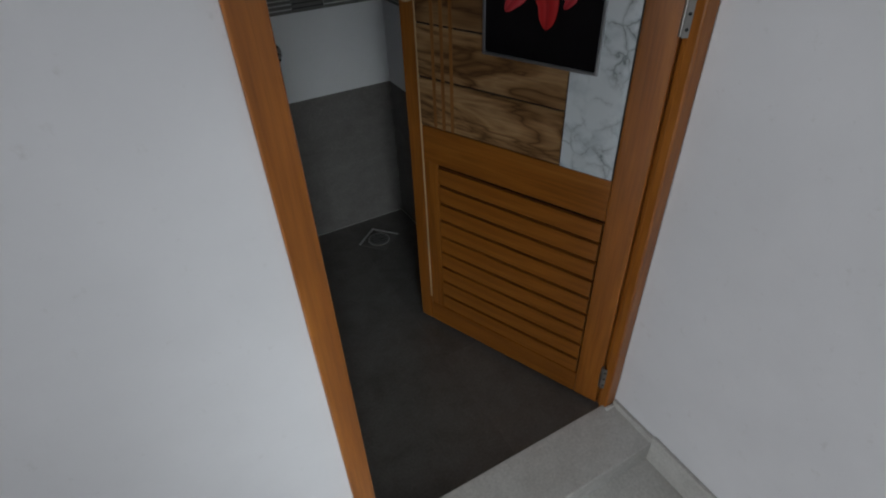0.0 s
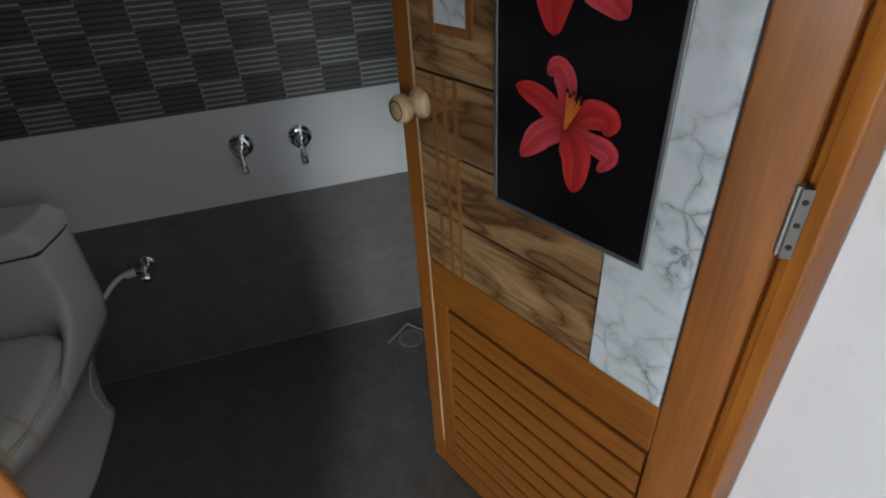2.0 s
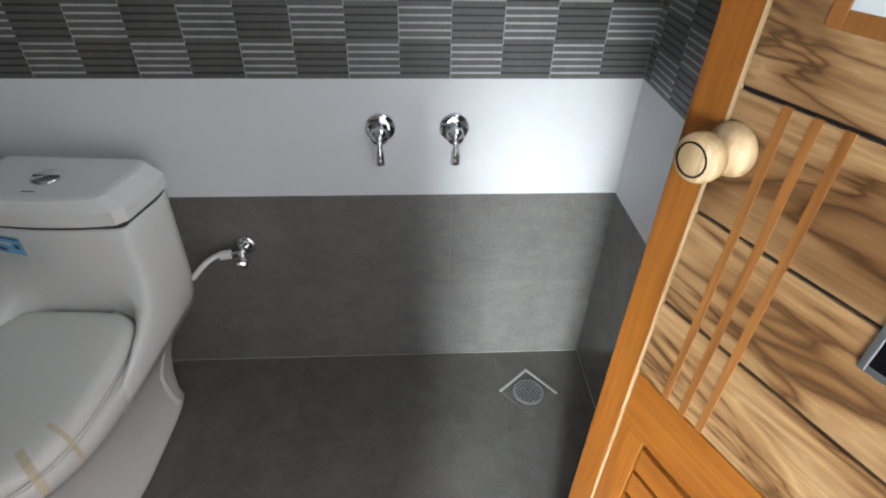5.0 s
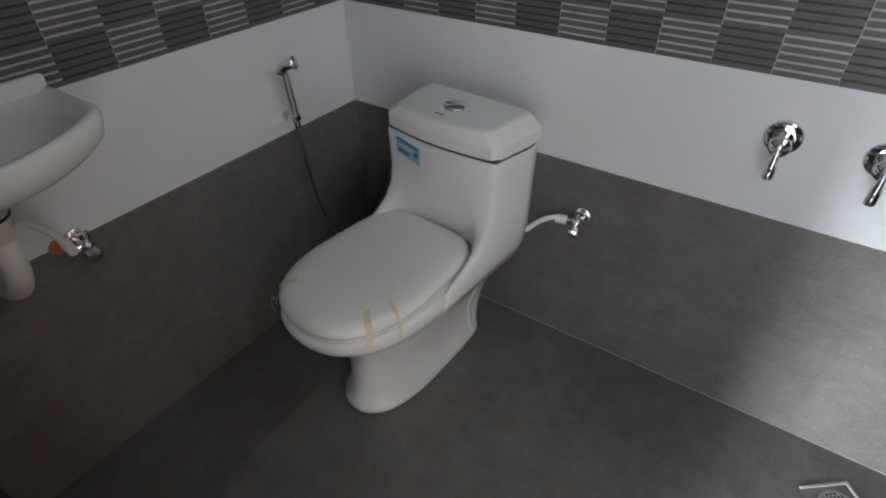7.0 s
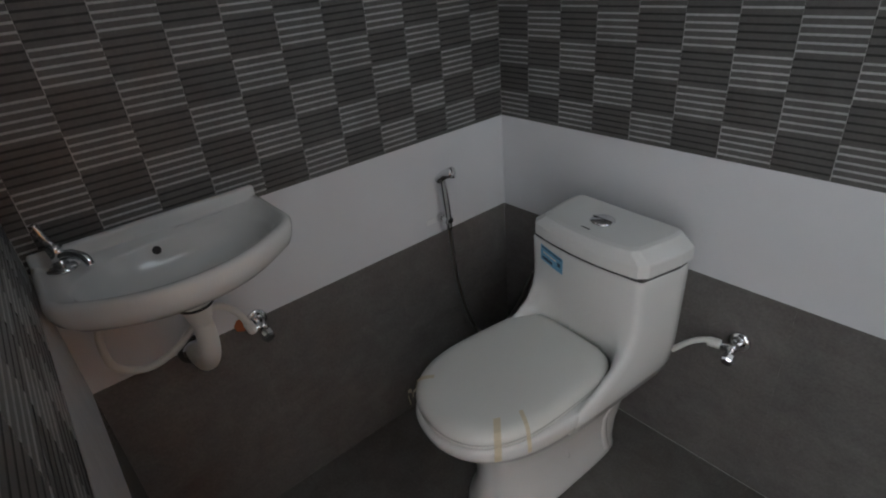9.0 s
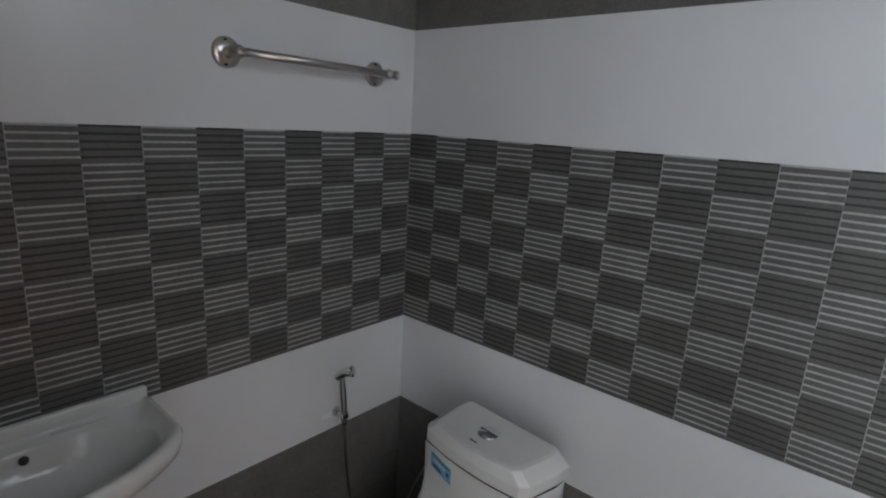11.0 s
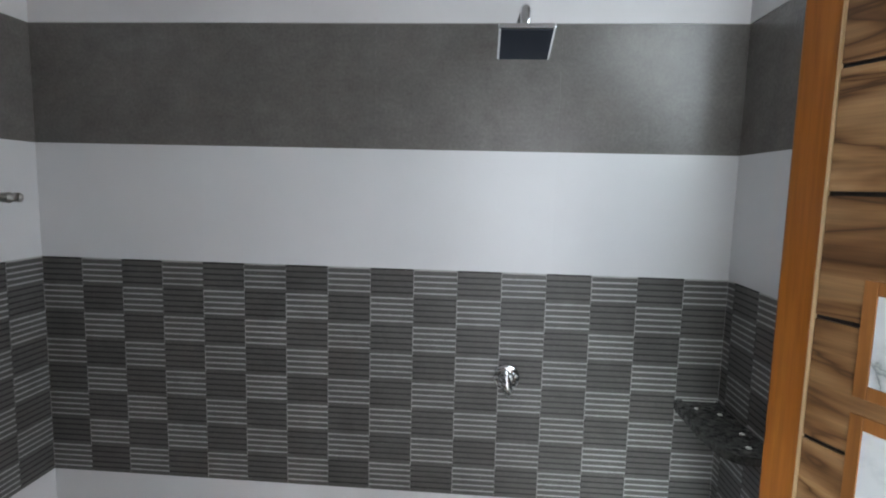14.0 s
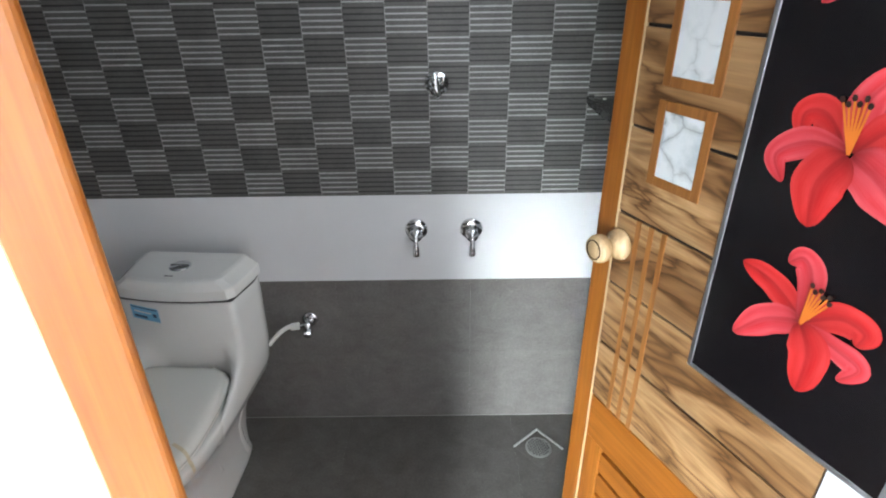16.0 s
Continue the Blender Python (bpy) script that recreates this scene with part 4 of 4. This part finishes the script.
def tile_mesh(w, h, mat):
    key = (round(w, 4), round(h, 4), mat.name)
    if key not in cache:
        gap = GAP * (0.2 if mat is M_WHITE else 1.0)
        bm = box(gap, -0.006, gap, w - gap, 0.0, h - gap)
        for v in bm.verts:
            if v.co.y > -0.001:
                v.co.x += -gap if v.co.x > w / 2 else gap
                v.co.z += -gap if v.co.z > h / 2 else gap
        me = bpy.data.meshes.new("tile")
        bm.to_mesh(me)
        bm.free()
        me.materials.append(mat)
        cache[key] = me
    return cache[key]


CW, CH = 0.1115, 0.075


def relief_mesh(w, pale):
    """One block of a relief tile: five pale ribs, or five dark grooves."""
    key = ("relief", round(w, 4), pale)
    if key not in cache:
        bm = bmesh.new()
        n, y1 = 5, (0.0005 if pale else -0.0005)
        step = CH / n
        line = []
        for i in range(n):
            a = i * step
            line += [(a, 0.0, 0), (a + step * 0.70, 0.0, 1), (a + step * 0.76, y1, 2), (a + step * 0.94, y1, 1), (a + step, 0.0, 0)] if i == 0 else [(a + step * 0.70, 0.0, 1), (a + step * 0.76, y1, 2), (a + step * 0.94, y1, 1), (a + step, 0.0, 0)]
        cols = [[bm.verts.new((x, y, z)) for z, y, _ in line] for x in (0.0004, w - 0.0013, w - 0.0004)]
        for k in range(len(line) - 1):
            z0, z1 = line[k][0], line[k + 1][0]
            mid = ((z0 + z1) / 2 % step) / step
            for a, b in zip(cols, cols[1:]):
                f = bm.faces.new((a[k], b[k], b[k + 1], a[k + 1]))
                # Narrow end strip: on pale blocks, an edge highlight put into the colour.
                f.material_index = 1 if (mid > 0.70 and mid < 1.0) or a is cols[1] else 0
        for x, c in ((0, cols[0]), (1, cols[2])):
            e0, e1 = bm.verts.new((c[0].co.x, -0.004, 0)), bm.verts.new((c[0].co.x, -0.004, CH))
            bm.faces.new(c + [e1, e0])
        bmesh.ops.recalc_face_normals(bm, faces=bm.faces[:])
        if bm.faces[0].normal.y < 0:
            bmesh.ops.reverse_faces(bm, faces=bm.faces[:])
        me = bpy.data.meshes.new("relief_block")
        bm.to_mesh(me)
        bm.free()
        me.materials.append(M_DECO)
        me.materials.append(M_STRIPE if pale else M_GROOVE)
        cache[key] = me
    return cache[key]


def spans(length, first, size, cuts=()):
    """Ends of the pieces along a wall."""
    edges = [0.0]
    x = first if first > 0 else size
    while x < length - 0.004:
        edges.append(x)
        x += size
    edges.append(length)
    return list(zip(edges, edges[1:]))


def cut(u0, u1, v0, v1, hole):
    """A rectangle less a hole, as rectangles."""
    if hole is None or u1 <= hole[0] or u0 >= hole[1] or v1 <= hole[2] or v0 >= hole[3]:
        return [(u0, u1, v0, v1)]
    out = []
    if u0 < hole[0]:
        out.append((u0, hole[0], v0, v1))
    if u1 > hole[1]:
        out.append((hole[1], u1, v0, v1))
    a, b = max(u0, hole[0]), min(u1, hole[1])
    if v0 < hole[2]:
        out.append((a, b, v0, hole[2]))
    if v1 > hole[3]:
        out.append((a, b, hole[3], v1))
    return [r for r in out if r[1] - r[0] > 0.006 and r[3] - r[2] > 0.006]


def clad(wall, m, length, plain_first, relief_first, parity, hole=None):
    """Tiles on one wall. m: its left end at the floor, x along it, y out of it."""
    for row, (z0, mat) in enumerate(((0.0, M_DARK), (0.3, M_DARK), (0.6, M_WHITE), (1.5, M_WHITE), (1.8, M_DARK))):
        for a, b in spans(length, plain_first, 0.45):
            for u0, u1, v0, v1 in cut(a, b, z0, z0 + 0.3, hole):
                placed("tile", tile_mesh(u1 - u0, v1 - v0, mat), wall, m=m @ pose(u0, 0, v0))
    for col, (a, b) in enumerate(spans(length, relief_first, CW)):
        for row in range(8):
            z = 0.9 + row * CH
            if hole and hole[2] < z + CH / 2 < hole[3] and hole[0] < (a + b) / 2 < hole[1]:
                continue
            placed("relief_block", relief_mesh(b - a, (col + row + parity) % 2 == 0), wall, m=m @ pose(a, 0, z))


# y of a clad wall points into the room
clad(wall_back, pose(W, 0, 0, 0, 0, 180), W, W % 0.45, W - 15 * CW, 1)
clad(wall_left, pose(0, 0, 0, 0, 0, -90), -FRONT_IN, 0.45, CW, 1)
clad(wall_right, pose(W, RIGHT_END, 0, 0, 0, 90), -RIGHT_END, (-RIGHT_END - 0.3) % 0.45, (-RIGHT_END - 0.037) % CW, 1, (WIN[0] - RIGHT_END, WIN[1] - RIGHT_END, WIN[2], 3))
clad(wall_front, pose(0, FRONT_IN, 0, 0, 0, 0), DOOR_X0, 0.45, CW, 0)

# window reveal, lined with tiles
rv = ((WIN[2], 1.8, M_WHITE), (1.8, 2.1, M_DARK), (2.1, WIN[3], M_PAINT))
for z0, z1, mat in rv:
    part("reveal_tile", box(W + 0.0005, WIN[1], z0 + GAP, W + 0.149, WIN[1] + 0.012, z1 - GAP), mat, wall_right)
    part("reveal_tile", box(W + 0.0005, WIN[0] - 0.012, z0 + GAP, W + 0.149, WIN[0], z1 - GAP), mat, wall_right)
part("sill_tile", box(W + 0.0005, WIN[0], WIN[2] - 0.012, W + 0.149, WIN[1], WIN[2]), M_WHITE, wall_right)

# floors
for a, b in spans(HALL_R, 0.305, 0.6):
    for c, d in spans(1.286, 0.270, 0.6):
        placed("tile", tile_mesh(b - a, d - c, M_FLOOR), floor, m=Matrix(((1, 0, 0, a), (0, 0, -1, -c), (0, 1, 0, 0), (0, 0, 0, 1))))
for a, b in spans(HALL_R - HALL_L, 0.5, 0.6):
    for c, d in spans(-1.450 - HALL_B, 0.6, 0.6):
        placed("tile", tile_mesh(b - a, d - c, M_HALLTILE), hall_floor, m=Matrix(((1, 0, 0, HALL_L + a), (0, 0, -1, -1.450 - c), (0, 1, 0, HALL_Z), (0, 0, 0, 1))))

# grout beads where floor and walls meet
part("grout_bead", box(0.003, -0.0022, -0.002, W - 0.003, -0.0002, 0.0012, 0.0005, 1), M_GROUT, floor)
part("grout_bead", box(W - 0.0022, RIGHT_END, -0.002, W - 0.0002, -0.004, 0.0012, 0.0005, 1), M_GROUT, floor)
